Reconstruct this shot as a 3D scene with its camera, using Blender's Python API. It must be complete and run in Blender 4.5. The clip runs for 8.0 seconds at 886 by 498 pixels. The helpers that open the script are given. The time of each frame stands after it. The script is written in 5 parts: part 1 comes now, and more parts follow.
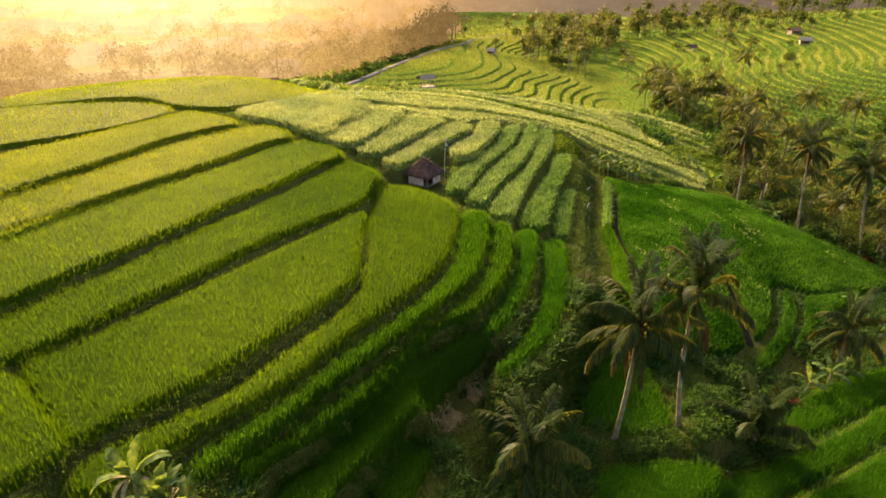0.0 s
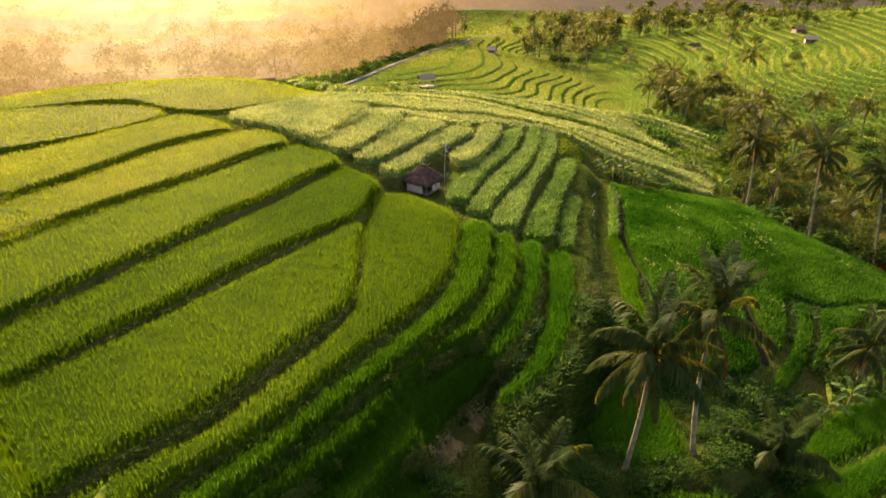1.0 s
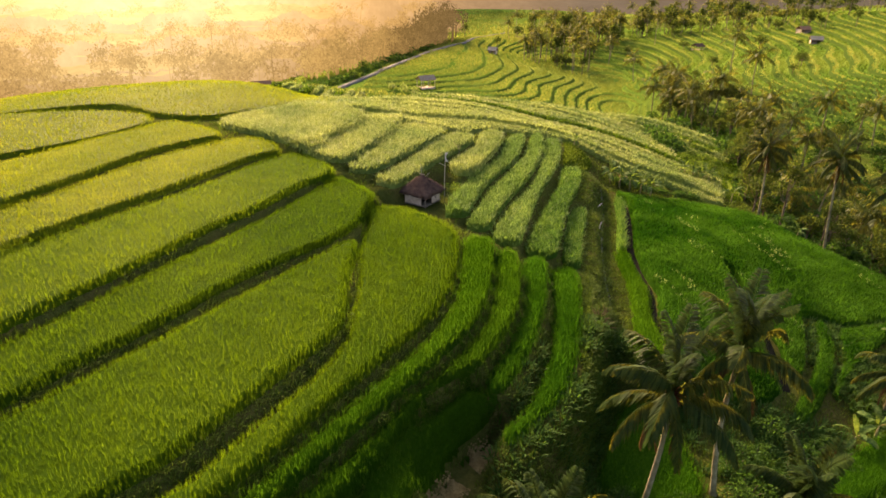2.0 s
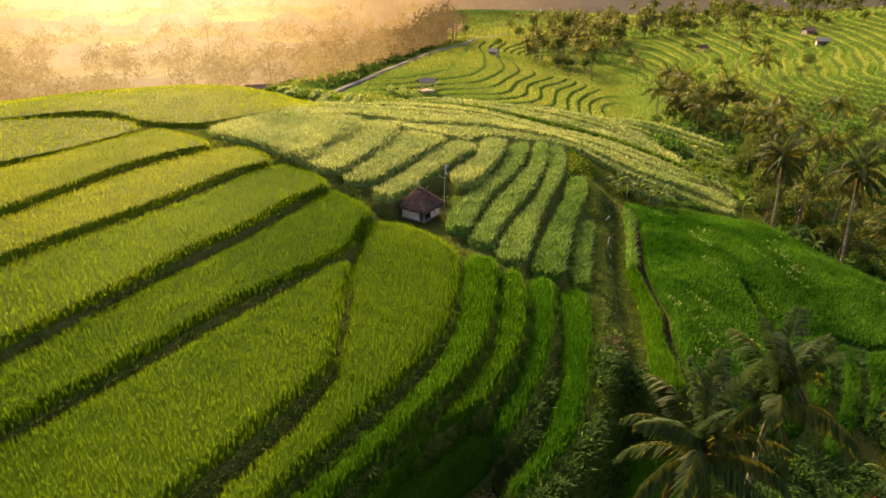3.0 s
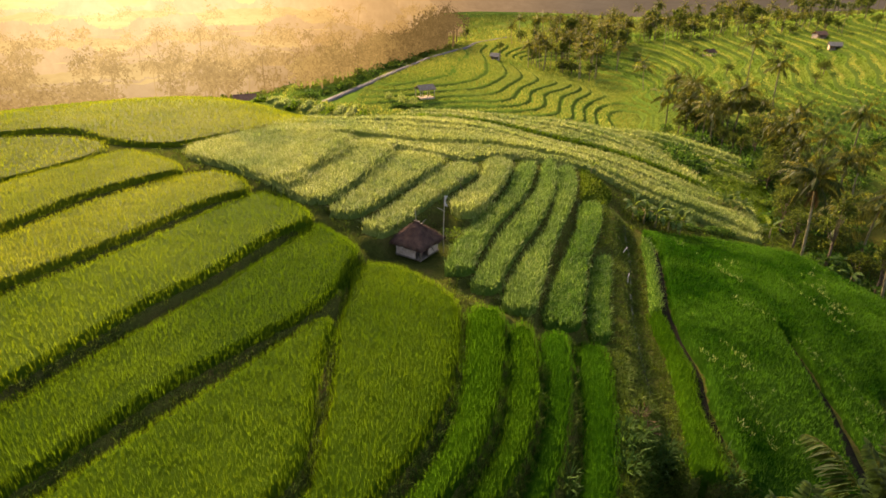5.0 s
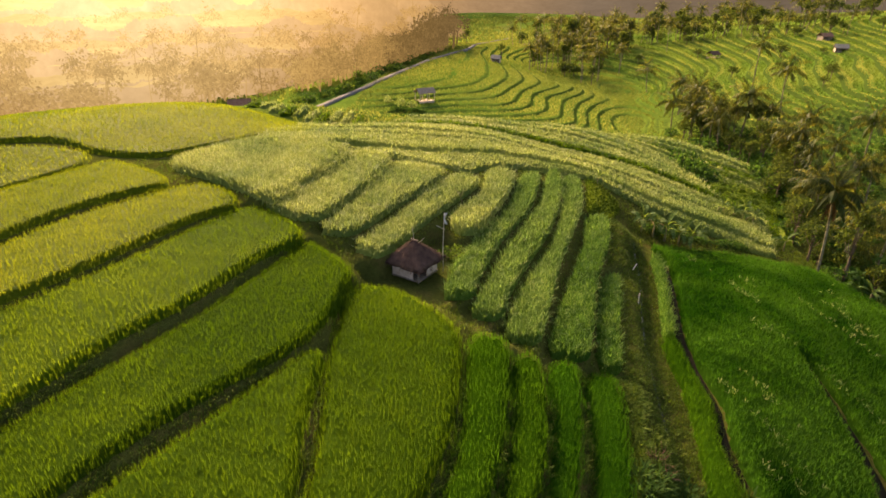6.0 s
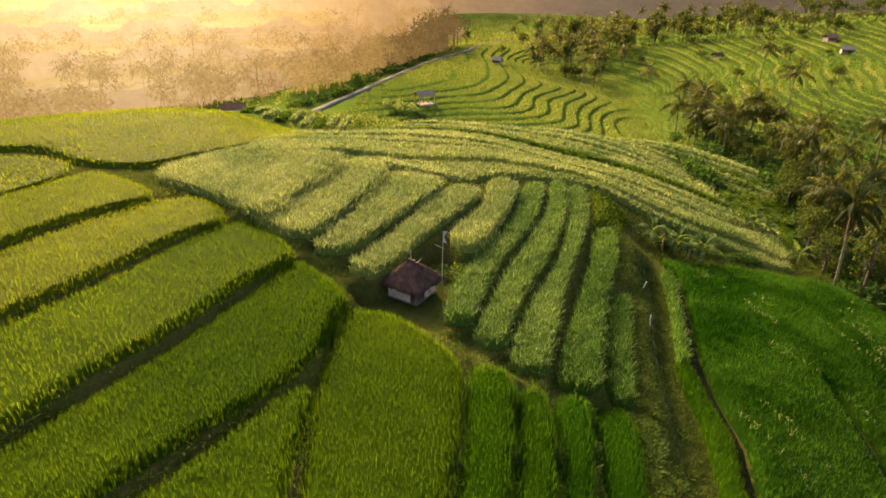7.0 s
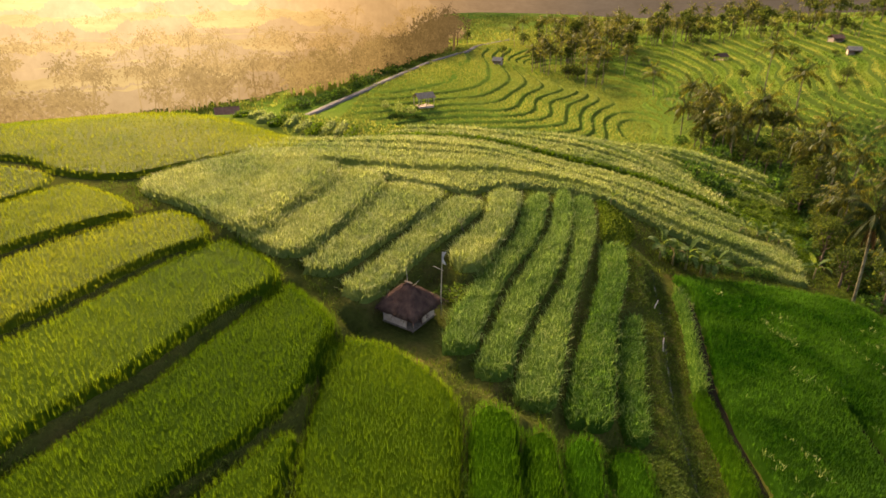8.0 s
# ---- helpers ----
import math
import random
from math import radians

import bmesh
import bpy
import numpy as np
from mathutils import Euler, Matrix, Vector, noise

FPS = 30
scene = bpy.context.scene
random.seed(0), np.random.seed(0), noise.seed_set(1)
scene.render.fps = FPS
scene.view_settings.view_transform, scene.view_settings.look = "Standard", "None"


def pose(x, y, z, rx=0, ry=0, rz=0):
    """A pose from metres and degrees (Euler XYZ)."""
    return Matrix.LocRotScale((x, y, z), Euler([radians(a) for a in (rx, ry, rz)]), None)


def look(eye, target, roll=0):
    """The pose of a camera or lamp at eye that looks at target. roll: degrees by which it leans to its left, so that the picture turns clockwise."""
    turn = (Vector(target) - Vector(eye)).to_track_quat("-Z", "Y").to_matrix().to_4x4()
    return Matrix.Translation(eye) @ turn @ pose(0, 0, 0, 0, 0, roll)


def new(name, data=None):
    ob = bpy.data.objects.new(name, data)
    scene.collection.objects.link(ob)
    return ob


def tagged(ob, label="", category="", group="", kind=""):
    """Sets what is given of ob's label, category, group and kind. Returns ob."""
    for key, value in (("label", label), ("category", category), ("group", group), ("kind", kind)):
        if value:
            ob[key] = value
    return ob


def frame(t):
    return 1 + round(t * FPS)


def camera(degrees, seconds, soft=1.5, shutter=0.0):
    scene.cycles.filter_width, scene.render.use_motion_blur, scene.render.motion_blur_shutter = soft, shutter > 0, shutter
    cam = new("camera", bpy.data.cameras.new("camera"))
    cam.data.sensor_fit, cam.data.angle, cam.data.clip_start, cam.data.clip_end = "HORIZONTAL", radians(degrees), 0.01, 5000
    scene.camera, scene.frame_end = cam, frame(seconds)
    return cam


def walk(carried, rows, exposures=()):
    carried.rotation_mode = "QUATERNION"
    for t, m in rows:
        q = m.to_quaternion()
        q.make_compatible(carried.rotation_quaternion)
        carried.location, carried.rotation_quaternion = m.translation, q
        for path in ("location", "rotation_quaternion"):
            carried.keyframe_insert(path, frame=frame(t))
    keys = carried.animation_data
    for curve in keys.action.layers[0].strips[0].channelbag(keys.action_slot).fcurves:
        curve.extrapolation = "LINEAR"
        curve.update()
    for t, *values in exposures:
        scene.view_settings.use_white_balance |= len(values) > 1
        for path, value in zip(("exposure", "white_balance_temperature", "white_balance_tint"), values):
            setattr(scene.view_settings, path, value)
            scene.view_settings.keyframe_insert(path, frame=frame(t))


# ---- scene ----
cam = camera(72.4, 8.0, soft=1.6)
PATH = [
    (0.0, (-0.602, -2.972, 24.534), (-0.510, 6.059, 20.240), 0.35),
    (0.5, (-0.571, -1.617, 24.564), (-0.481, 7.405, 20.252), 0.35),
    (1.0, (-0.539, -0.085, 24.594), (-0.450, 8.931, 20.268), 0.35),
    (1.5, (-0.506, 1.588, 24.624), (-0.419, 10.600, 20.290), 0.35),
    (2.2, (-0.457, 4.102, 24.666), (-0.373, 13.111, 20.326), 0.35),
    (3.0, (-0.398, 7.113, 24.714), (-0.317, 16.122, 20.374), 0.35),
    (3.5, (-0.360, 9.017, 24.743), (-0.281, 18.028, 20.407), 0.35),
    (4.0, (-0.321, 10.909, 24.773), (-0.243, 19.922, 20.441), 0.35),
    (4.5, (-0.280, 12.768, 24.802), (-0.204, 21.784, 20.475), 0.35),
    (5.2, (-0.221, 15.294, 24.843), (-0.148, 24.313, 20.523), 0.35),
    (6.0, (-0.150, 18.059, 24.890), (-0.081, 27.081, 20.576), 0.35),
    (6.5, (-0.104, 19.736, 24.918), (-0.037, 28.759, 20.606), 0.35),
    (7.0, (-0.057, 21.398, 24.947), (0.008, 30.420, 20.634), 0.35),
    (7.5, (-0.009, 23.077, 24.976), (0.055, 32.097, 20.659), 0.35),
    (8.0, (0.040, 24.820, 25.005), (0.102, 33.836, 20.679), 0.35),
]
walk(cam, [(t, look(eye, target, roll)) for t, eye, target, roll in PATH], [(0.0, 1.64, 7500, 24), (3.0, 1.49, 7500, 24), (8.0, 1.28, 7500, 24)])

# ---- light: a low sun ahead and to the left, through a bright evening sky ----
SUN_AZ, SUN_EL = 24.0, 27.5          # degrees west of the +y axis; above the horizon
sun_dir = Vector((-math.sin(radians(SUN_AZ)) * math.cos(radians(SUN_EL)), math.cos(radians(SUN_AZ)) * math.cos(radians(SUN_EL)), math.sin(radians(SUN_EL))))
sun = new("sun", bpy.data.lights.new("sun", "SUN"))
sun.data.energy, sun.data.angle, sun.data.color = 3.9, radians(9.0), (1.0, 0.75, 0.40)
sun.matrix_world = look(sun_dir * 400, (0, 0, 0))
world = bpy.data.worlds.new("sky")
scene.world = world
world.use_nodes = True
wn = world.node_tree
sky = wn.nodes.new("ShaderNodeTexSky")
sky.sky_type, sky.sun_disc = "NISHITA", False
sky.sun_elevation, sky.sun_rotation = radians(SUN_EL), radians(-SUN_AZ)
sky.dust_density, sky.air_density, sky.altitude = 8.0, 1.0, 600
wn.links.new(sky.outputs[0], wn.nodes["Background"].inputs[0])
wn.nodes["Background"].inputs[1].default_value = 0.15

# ---- small helpers ----


def mesh_of(name, verts, tris, mat, smooth=False):
    """A mesh from arrays of vertices and triangles."""
    me = bpy.data.meshes.new(name)
    verts, tris = np.asarray(verts, np.float32), np.asarray(tris, np.int32)
    me.vertices.add(len(verts))
    me.vertices.foreach_set("co", verts.ravel())
    me.loops.add(tris.size)
    me.loops.foreach_set("vertex_index", tris.ravel())
    me.polygons.add(len(tris))
    me.polygons.foreach_set("loop_start", np.arange(0, tris.size, 3, dtype=np.int32))
    me.update(calc_edges=True)
    if smooth:
        me.polygons.foreach_set("use_smooth", np.ones(len(tris), bool))
    me.materials.append(mat)
    return me


def bm_mesh(name, bm, mat, smooth=False):
    me = bpy.data.meshes.new(name)
    bmesh.ops.recalc_face_normals(bm, faces=bm.faces)
    for f in bm.faces:
        f.smooth = smooth
    bm.to_mesh(me)
    bm.free()
    me.materials.append(mat)
    return me


def part(name, me, parent, m=None, label=""):
    ob = new(name, me)
    ob.parent = parent
    if m is not None:
        ob.matrix_basis = m
    return tagged(ob, label) if label else ob


def box(bm, x0, y0, z0, x1, y1, z1, bevel=0.0):
    made = bmesh.ops.create_cube(bm, size=1.0, matrix=Matrix.LocRotScale(((x0 + x1) / 2, (y0 + y1) / 2, (z0 + z1) / 2), None, (x1 - x0, y1 - y0, z1 - z0)))
    if bevel:
        edges = {e for v in made["verts"] for e in v.link_edges}
        bmesh.ops.bevel(bm, geom=list(edges), offset=bevel, segments=2, affect="EDGES")


def tube_arrays(points, radii, sides=7):
    """A tapered tube along points, with a closed tip."""
    P = np.array(points, float)
    T = np.gradient(P, axis=0)
    T /= np.linalg.norm(T, axis=1)[:, None]
    ref = np.array([0.31, 0.95, 0.05]) if abs(T[0, 2]) > 0.7 else np.array([0, 0, 1.0])
    A = np.cross(T, ref)
    A /= np.linalg.norm(A, axis=1)[:, None]
    B = np.cross(T, A)
    a = np.linspace(0, 2 * np.pi, sides, endpoint=False)
    V = P[:, None] + (A[:, None] * np.cos(a)[None, :, None] + B[:, None] * np.sin(a)[None, :, None]) * np.array(radii)[:, None, None]
    n = len(P)
    V = np.vstack([V.reshape(-1, 3), P[-1:], P[:1]])
    F = []
    for i in range(n - 1):
        for j in range(sides):
            k = (j + 1) % sides
            p, q, r, s = i * sides + j, i * sides + k, (i + 1) * sides + k, (i + 1) * sides + j
            F += [(p, q, r), (p, r, s)]
    for j in range(sides):
        k = (j + 1) % sides
        F.append(((n - 1) * sides + j, (n - 1) * sides + k, n * sides))
        F.append((k, j, n * sides + 1))
    return V, np.array(F)


def joined(pieces):
    V, F, o = [], [], 0
    for v, f in pieces:
        V.append(v)
        F.append(np.asarray(f) + o)
        o += len(v)
    return np.vstack(V), np.vstack(F)


def waves(x, y, scale, seed, octaves=3):
    """Smooth uneven relief between about -1 and 1, from turned sine waves."""
    r = np.random.default_rng(seed)
    out = np.zeros_like(x, dtype=float)
    amp, f = 1.0, 1.0 / scale
    for _ in range(octaves):
        for _ in range(4):
            a, p, q = r.uniform(0, 6.283, 3)
            g = f * r.uniform(0.7, 1.4)
            out += amp * 0.3 * np.sin(6.283 * g * (np.cos(a) * x + np.sin(a) * y) + p + 0.8 * np.sin(3.1 * g * (np.cos(a + 1.3) * x + np.sin(a + 1.3) * y) + q))
        amp, f = amp * 0.5, f * 2.1
    return out


# ---- materials ----
def nodes_of(name):
    m = bpy.data.materials.new(name)
    m.use_nodes = True
    t = m.node_tree
    for n in list(t.nodes):
        t.nodes.remove(n)
    return m, t, t.nodes.new("ShaderNodeOutputMaterial")


def put(t, kind, **inputs):
    n = t.nodes.new(kind)
    for k, v in inputs.items():
        n.inputs[k.replace("_", " ")].default_value = v
    return n


def put_colour(t, rgb):
    n = t.nodes.new("ShaderNodeRGB")
    n.outputs[0].default_value = (*rgb, 1)
    return n.outputs[0]


def ramp(t, source, stops):
    r = t.nodes.new("ShaderNodeValToRGB")
    while len(r.color_ramp.elements) < len(stops):
        r.color_ramp.elements.new(0.5)
    for e, (p, c) in zip(r.color_ramp.elements, stops):
        e.position, e.color = p, (*c, 1)
    t.links.new(source, r.inputs[0])
    return r.outputs[0]


def noise_of(t, scale, detail=4.0, rough=0.55, coords="Object"):
    c = t.nodes.new("ShaderNodeTexCoord")
    n = put(t, "ShaderNodeTexNoise", Scale=scale, Detail=detail, Roughness=rough)
    t.links.new(c.outputs[coords], n.inputs["Vector"])
    return n.outputs[0]


def mixed(t, fac, a, b, mode="MIX"):
    n = t.nodes.new("ShaderNodeMix")
    n.data_type, n.blend_type = "RGBA", mode
    for sock, v in ((n.inputs[0], fac), (n.inputs[6], a), (n.inputs[7], b)):
        if isinstance(v, (int, float)):
            sock.default_value = v
        elif isinstance(v, tuple):
            sock.default_value = (*v, 1)
        else:
            t.links.new(v, sock)
    return n.outputs[2]


def bumped(t, height, strength, distance):
    b = put(t, "ShaderNodeBump", Strength=strength, Distance=distance)
    t.links.new(height, b.inputs["Height"])
    return b.outputs[0]


def leaf_material(name, dark, mid, light, through_light, share=0.45, patch=0.06, gloss=0.65, swing=1.0, shine=0.06):
    """Thin leaves: reflect and let light through; each leaf differs, and so does each patch."""
    m, t, out = nodes_of(name)
    rnd = t.nodes.new("ShaderNodeNewGeometry").outputs["Random Per Island"]
    col = ramp(t, rnd, [(0.0, dark), (0.5, mid), (1.0, light)])
    pat = ramp(t, noise_of(t, patch, 3.0), [(0.37, (1 - 0.28 * swing, 1 - 0.2 * swing, 1 - 0.3 * swing)), (0.63, (1 + 0.25 * swing, 1 + 0.15 * swing, 1 + 0.1 * swing))])
    fine = ramp(t, noise_of(t, 5.0, 3.0, 0.6), [(0.35, (0.82, 0.84, 0.8)), (0.65, (1.12, 1.1, 1.1))])
    pat = mixed(t, 1.0, pat, fine, "MULTIPLY")
    col = mixed(t, 1.0, col, pat, "MULTIPLY")
    tr = mixed(t, 1.0, ramp(t, rnd, [(0.0, tuple(0.55 * v for v in through_light)), (1.0, tuple(1.35 * v for v in through_light))]), pat, "MULTIPLY")
    p = put(t, "ShaderNodeBsdfPrincipled", Roughness=gloss)
    p.inputs["Specular IOR Level"].default_value = shine
    t.links.new(col, p.inputs["Base Color"])
    q = t.nodes.new("ShaderNodeBsdfTranslucent")
    t.links.new(tr, q.inputs[0])
    x = put(t, "ShaderNodeMixShader", Fac=share)
    t.links.new(p.outputs[0], x.inputs[1])
    t.links.new(q.outputs[0], x.inputs[2])
    t.links.new(x.outputs[0], out.inputs[0])
    return m


def plain_material(name, a, b, scale, rough=0.85, bump=0.4, fine=0, metal=0.0, depth=0.02):
    """Two tones in patches with a finer grain over them, and relief."""
    m, t, out = nodes_of(name)
    n1 = noise_of(t, scale, 5.0)
    n2 = noise_of(t, fine or scale * 9, 4.0, 0.7)
    col = ramp(t, n1, [(0.3, a), (0.7, b)])
    col = mixed(t, 0.5, col, ramp(t, n2, [(0.3, (0.55, 0.55, 0.55)), (0.7, (1.3, 1.3, 1.3))]), "MULTIPLY")
    p = put(t, "ShaderNodeBsdfPrincipled", Roughness=rough, Metallic=metal)
    p.inputs["Specular IOR Level"].default_value = 0.08 if rough > 0.8 else 0.35
    t.links.new(col, p.inputs["Base Color"])
    t.links.new(bumped(t, n2, bump, depth), p.inputs["Normal"])
    t.links.new(p.outputs[0], out.inputs[0])
    return m


BODY = {}


def crop_material(name, dark, mid, light, through_light, patch, shine, body_shine=0.0, swing=1.0):
    """Blades with some sheen, and the dull dense growth below their tips, darkened for the shade between blades."""
    leaf = leaf_material(name, dark, mid, light, through_light, 0.5, patch, 0.5, swing, shine)
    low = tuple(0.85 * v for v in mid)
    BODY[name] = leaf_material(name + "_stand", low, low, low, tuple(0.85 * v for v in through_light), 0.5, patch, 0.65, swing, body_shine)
    return leaf


RICE = crop_material("rice_leaf", (0.016, 0.062, 0.004), (0.021, 0.078, 0.005), (0.031, 0.096, 0.007), (0.060, 0.192, 0.007), 0.09, 0.08)
# next three: same rice, the left fields' golden haze put into the colour
HAZED = crop_material("hazed_rice_leaf", (0.043, 0.093, 0.004), (0.053, 0.113, 0.006), (0.071, 0.134, 0.009), (0.195, 0.30, 0.008), 0.07, 0.09, 0.012)
HAZIEST = crop_material("haziest_rice_leaf", (0.064, 0.114, 0.007), (0.078, 0.135, 0.009), (0.102, 0.158, 0.013), (0.29, 0.36, 0.012), 0.07, 0.16, 0.03)
FAINT_HAZE = crop_material("faint_haze_rice_leaf", (0.032, 0.074, 0.003), (0.039, 0.090, 0.005), (0.053, 0.110, 0.007), (0.122, 0.224, 0.006), 0.09, 0.1, 0.008)
WHITE = crop_material("seeding_leaf", (0.062, 0.13, 0.018), (0.18, 0.26, 0.065), (0.56, 0.59, 0.31), (0.36, 0.44, 0.095), 0.12, 0.1, 0.04)
PALE = crop_material("pale_seeding_leaf", (0.036, 0.108, 0.011), (0.095, 0.19, 0.032), (0.37, 0.44, 0.15), (0.21, 0.35, 0.055), 0.12, 0.08, 0.01)
SEED = crop_material("green_seeding_leaf", (0.026, 0.095, 0.008), (0.060, 0.15, 0.020), (0.27, 0.36, 0.09), (0.16, 0.31, 0.035), 0.12, 0.08)
# a lighter copy of the rice, to brighten strips that lie in shade
GREEN = crop_material("green_rice_leaf", (0.022, 0.070, 0.004), (0.028, 0.085, 0.005), (0.040, 0.105, 0.008), (0.082, 0.210, 0.007), 0.09, 0.08)
MEADOW = crop_material("meadow_leaf", (0.014, 0.053, 0.005), (0.023, 0.076, 0.008), (0.048, 0.112, 0.015), (0.058, 0.188, 0.010), 0.16, 0.08, 0.0, 2.2)
# paler than the near rice: distance haze is put into the leaf colour
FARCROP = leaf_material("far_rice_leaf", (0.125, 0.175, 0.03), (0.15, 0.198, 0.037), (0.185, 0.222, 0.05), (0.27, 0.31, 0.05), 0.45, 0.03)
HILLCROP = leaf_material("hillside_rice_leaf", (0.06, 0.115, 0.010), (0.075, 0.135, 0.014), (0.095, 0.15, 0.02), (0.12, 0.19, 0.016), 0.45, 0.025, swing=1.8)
GRASS = crop_material("bank_grass_leaf", (0.034, 0.074, 0.007), (0.052, 0.098, 0.010), (0.088, 0.118, 0.018), (0.125, 0.195, 0.014), 0.15, 0.05)
PALM = leaf_material("palm_leaf", (0.013, 0.033, 0.007), (0.023, 0.051, 0.010), (0.044, 0.074, 0.015), (0.24, 0.24, 0.026), 0.38, 0.3, 0.5, shine=0.085)
PALM_DRY = leaf_material("dry_palm_leaf", (0.05, 0.034, 0.014), (0.08, 0.054, 0.022), (0.13, 0.085, 0.032), (0.11, 0.07, 0.02), 0.4, 0.3, 0.7)
TREE = leaf_material("tree_leaf", (0.02, 0.046, 0.009), (0.032, 0.066, 0.013), (0.056, 0.09, 0.018), (0.125, 0.165, 0.022), 0.45, 0.08)
SHRUB = leaf_material("shrub_leaf", (0.018, 0.054, 0.010), (0.031, 0.080, 0.015), (0.058, 0.115, 0.026), (0.09, 0.19, 0.022), 0.4, 0.3)
PLANT = leaf_material("hedge_leaf", (0.032, 0.075, 0.008), (0.052, 0.10, 0.012), (0.095, 0.135, 0.025), (0.12, 0.185, 0.018), 0.42, 0.2)
BANANA = leaf_material("banana_leaf", (0.035, 0.08, 0.02), (0.055, 0.11, 0.03), (0.10, 0.155, 0.05), (0.19, 0.27, 0.035), 0.4, 2.5, 0.6, swing=1.6)
BANANA_DRY = leaf_material("dry_banana_leaf", (0.22, 0.17, 0.08), (0.34, 0.27, 0.14), (0.46, 0.38, 0.21), (0.3, 0.24, 0.1), 0.3, 0.5, 0.6)
RED_LEAF = leaf_material("red_leaf", (0.06, 0.008, 0.008), (0.11, 0.014, 0.012), (0.17, 0.03, 0.02), (0.17, 0.025, 0.015), 0.35, 0.5)
TRUNK = plain_material("palm_bark", (0.13, 0.112, 0.052), (0.33, 0.295, 0.17), 1.6, 0.95, 0.8)
HEART = leaf_material("palm_heart_fibre", (0.07, 0.025, 0.012), (0.13, 0.05, 0.02), (0.2, 0.09, 0.03), (0.22, 0.09, 0.03), 0.35, 0.3, 0.8)
BARK = plain_material("bark", (0.10, 0.075, 0.05), (0.2, 0.16, 0.11), 1.5, 0.9, 0.6)
STEM = plain_material("banana_stem", (0.16, 0.17, 0.06), (0.28, 0.22, 0.09), 3.0, 0.6, 0.3)
THATCH = plain_material("thatch", (0.05, 0.03, 0.024), (0.13, 0.08, 0.058), 2.5, 0.95, 0.9, 30)
WHITEWASH = plain_material("whitewash", (0.50, 0.36, 0.26), (0.74, 0.60, 0.48), 3.0, 0.85, 0.3)
WOOD = plain_material("weathered_wood", (0.16, 0.12, 0.08), (0.3, 0.25, 0.19), 4.0, 0.85, 0.4)
BAMBOO = plain_material("dry_bamboo", (0.34, 0.29, 0.2), (0.5, 0.45, 0.34), 5.0, 0.5, 0.2)
CLOTH = plain_material("faded_cloth", (0.4, 0.38, 0.33), (0.55, 0.52, 0.46), 4.0, 0.9, 0.3)
TIN = plain_material("grey_tin", (0.20, 0.17, 0.13), (0.32, 0.28, 0.22), 2.0, 0.85, 0.2)
# soil coloured near black for the shade down in the meadow furrows
FURROW_SHADE = plain_material("shaded_furrow_soil", (0.010, 0.010, 0.005), (0.018, 0.017, 0.008), 2.0, 0.9, 0.8, 12)
TILE = plain_material("clay_tile", (0.16, 0.08, 0.05), (0.26, 0.14, 0.09), 2.0, 0.85, 0.5)
ROADMAT = plain_material("worn_asphalt", (0.10, 0.095, 0.085), (0.17, 0.16, 0.145), 0.3, 0.85, 0.2)
MUD = plain_material("dry_mud", (0.13, 0.092, 0.03), (0.29, 0.215, 0.085), 2.5, 0.95, 0.9, 12, depth=0.08)
COCONUT = plain_material("coconut_husk", (0.10, 0.12, 0.03), (0.2, 0.15, 0.05), 5.0, 0.6, 0.2)


def ground_material():
    m, t, out = nodes_of("terrace_ground")
    big, mid, fine = noise_of(t, 0.025, 4), noise_of(t, 0.35, 5), noise_of(t, 3.5, 5, 0.7)
    crop = ramp(t, big, [(0.3, (0.075, 0.15, 0.02)), (0.5, (0.11, 0.18, 0.025)), (0.7, (0.17, 0.21, 0.04))])
    bank = ramp(t, mid, [(0.3, (0.050, 0.064, 0.013)), (0.52, (0.062, 0.074, 0.016)), (0.74, (0.086, 0.076, 0.022))])
    nrm = t.nodes.new("ShaderNodeSeparateXYZ")
    t.links.new(t.nodes.new("ShaderNodeNewGeometry").outputs["Normal"], nrm.inputs[0])
    flat = ramp(t, nrm.outputs[2], [(0.93, (0, 0, 0)), (0.985, (1, 1, 1))])
    place = t.nodes.new("ShaderNodeSeparateXYZ")
    t.links.new(t.nodes.new("ShaderNodeTexCoord").outputs["Object"], place.inputs[0])
    far = t.nodes.new("ShaderNodeMapRange")
    for i, v in enumerate((100.0, 125.0), 1):
        far.inputs[i].default_value = v
    t.links.new(place.outputs[1], far.inputs[0])
    both = t.nodes.new("ShaderNodeMath")
    both.operation = "MULTIPLY"
    t.links.new(flat, both.inputs[0])
    t.links.new(far.outputs[0], both.inputs[1])
    bank = mixed(t, far.outputs[0], bank, (0.042, 0.074, 0.014))
    col = mixed(t, both.outputs[0], bank, crop)
    col = mixed(t, 0.7, col, ramp(t, fine, [(0.3, (0.6, 0.62, 0.55)), (0.7, (1.3, 1.25, 1.2))]), "MULTIPLY")
    p = put(t, "ShaderNodeBsdfPrincipled", Roughness=0.85)
    p.inputs["Specular IOR Level"].default_value = 0.0
    t.links.new(col, p.inputs["Base Color"])
    t.links.new(bumped(t, fine, 0.8, 0.25), p.inputs["Normal"])
    t.links.new(p.outputs[0], out.inputs[0])
    return m


GROUND = ground_material()


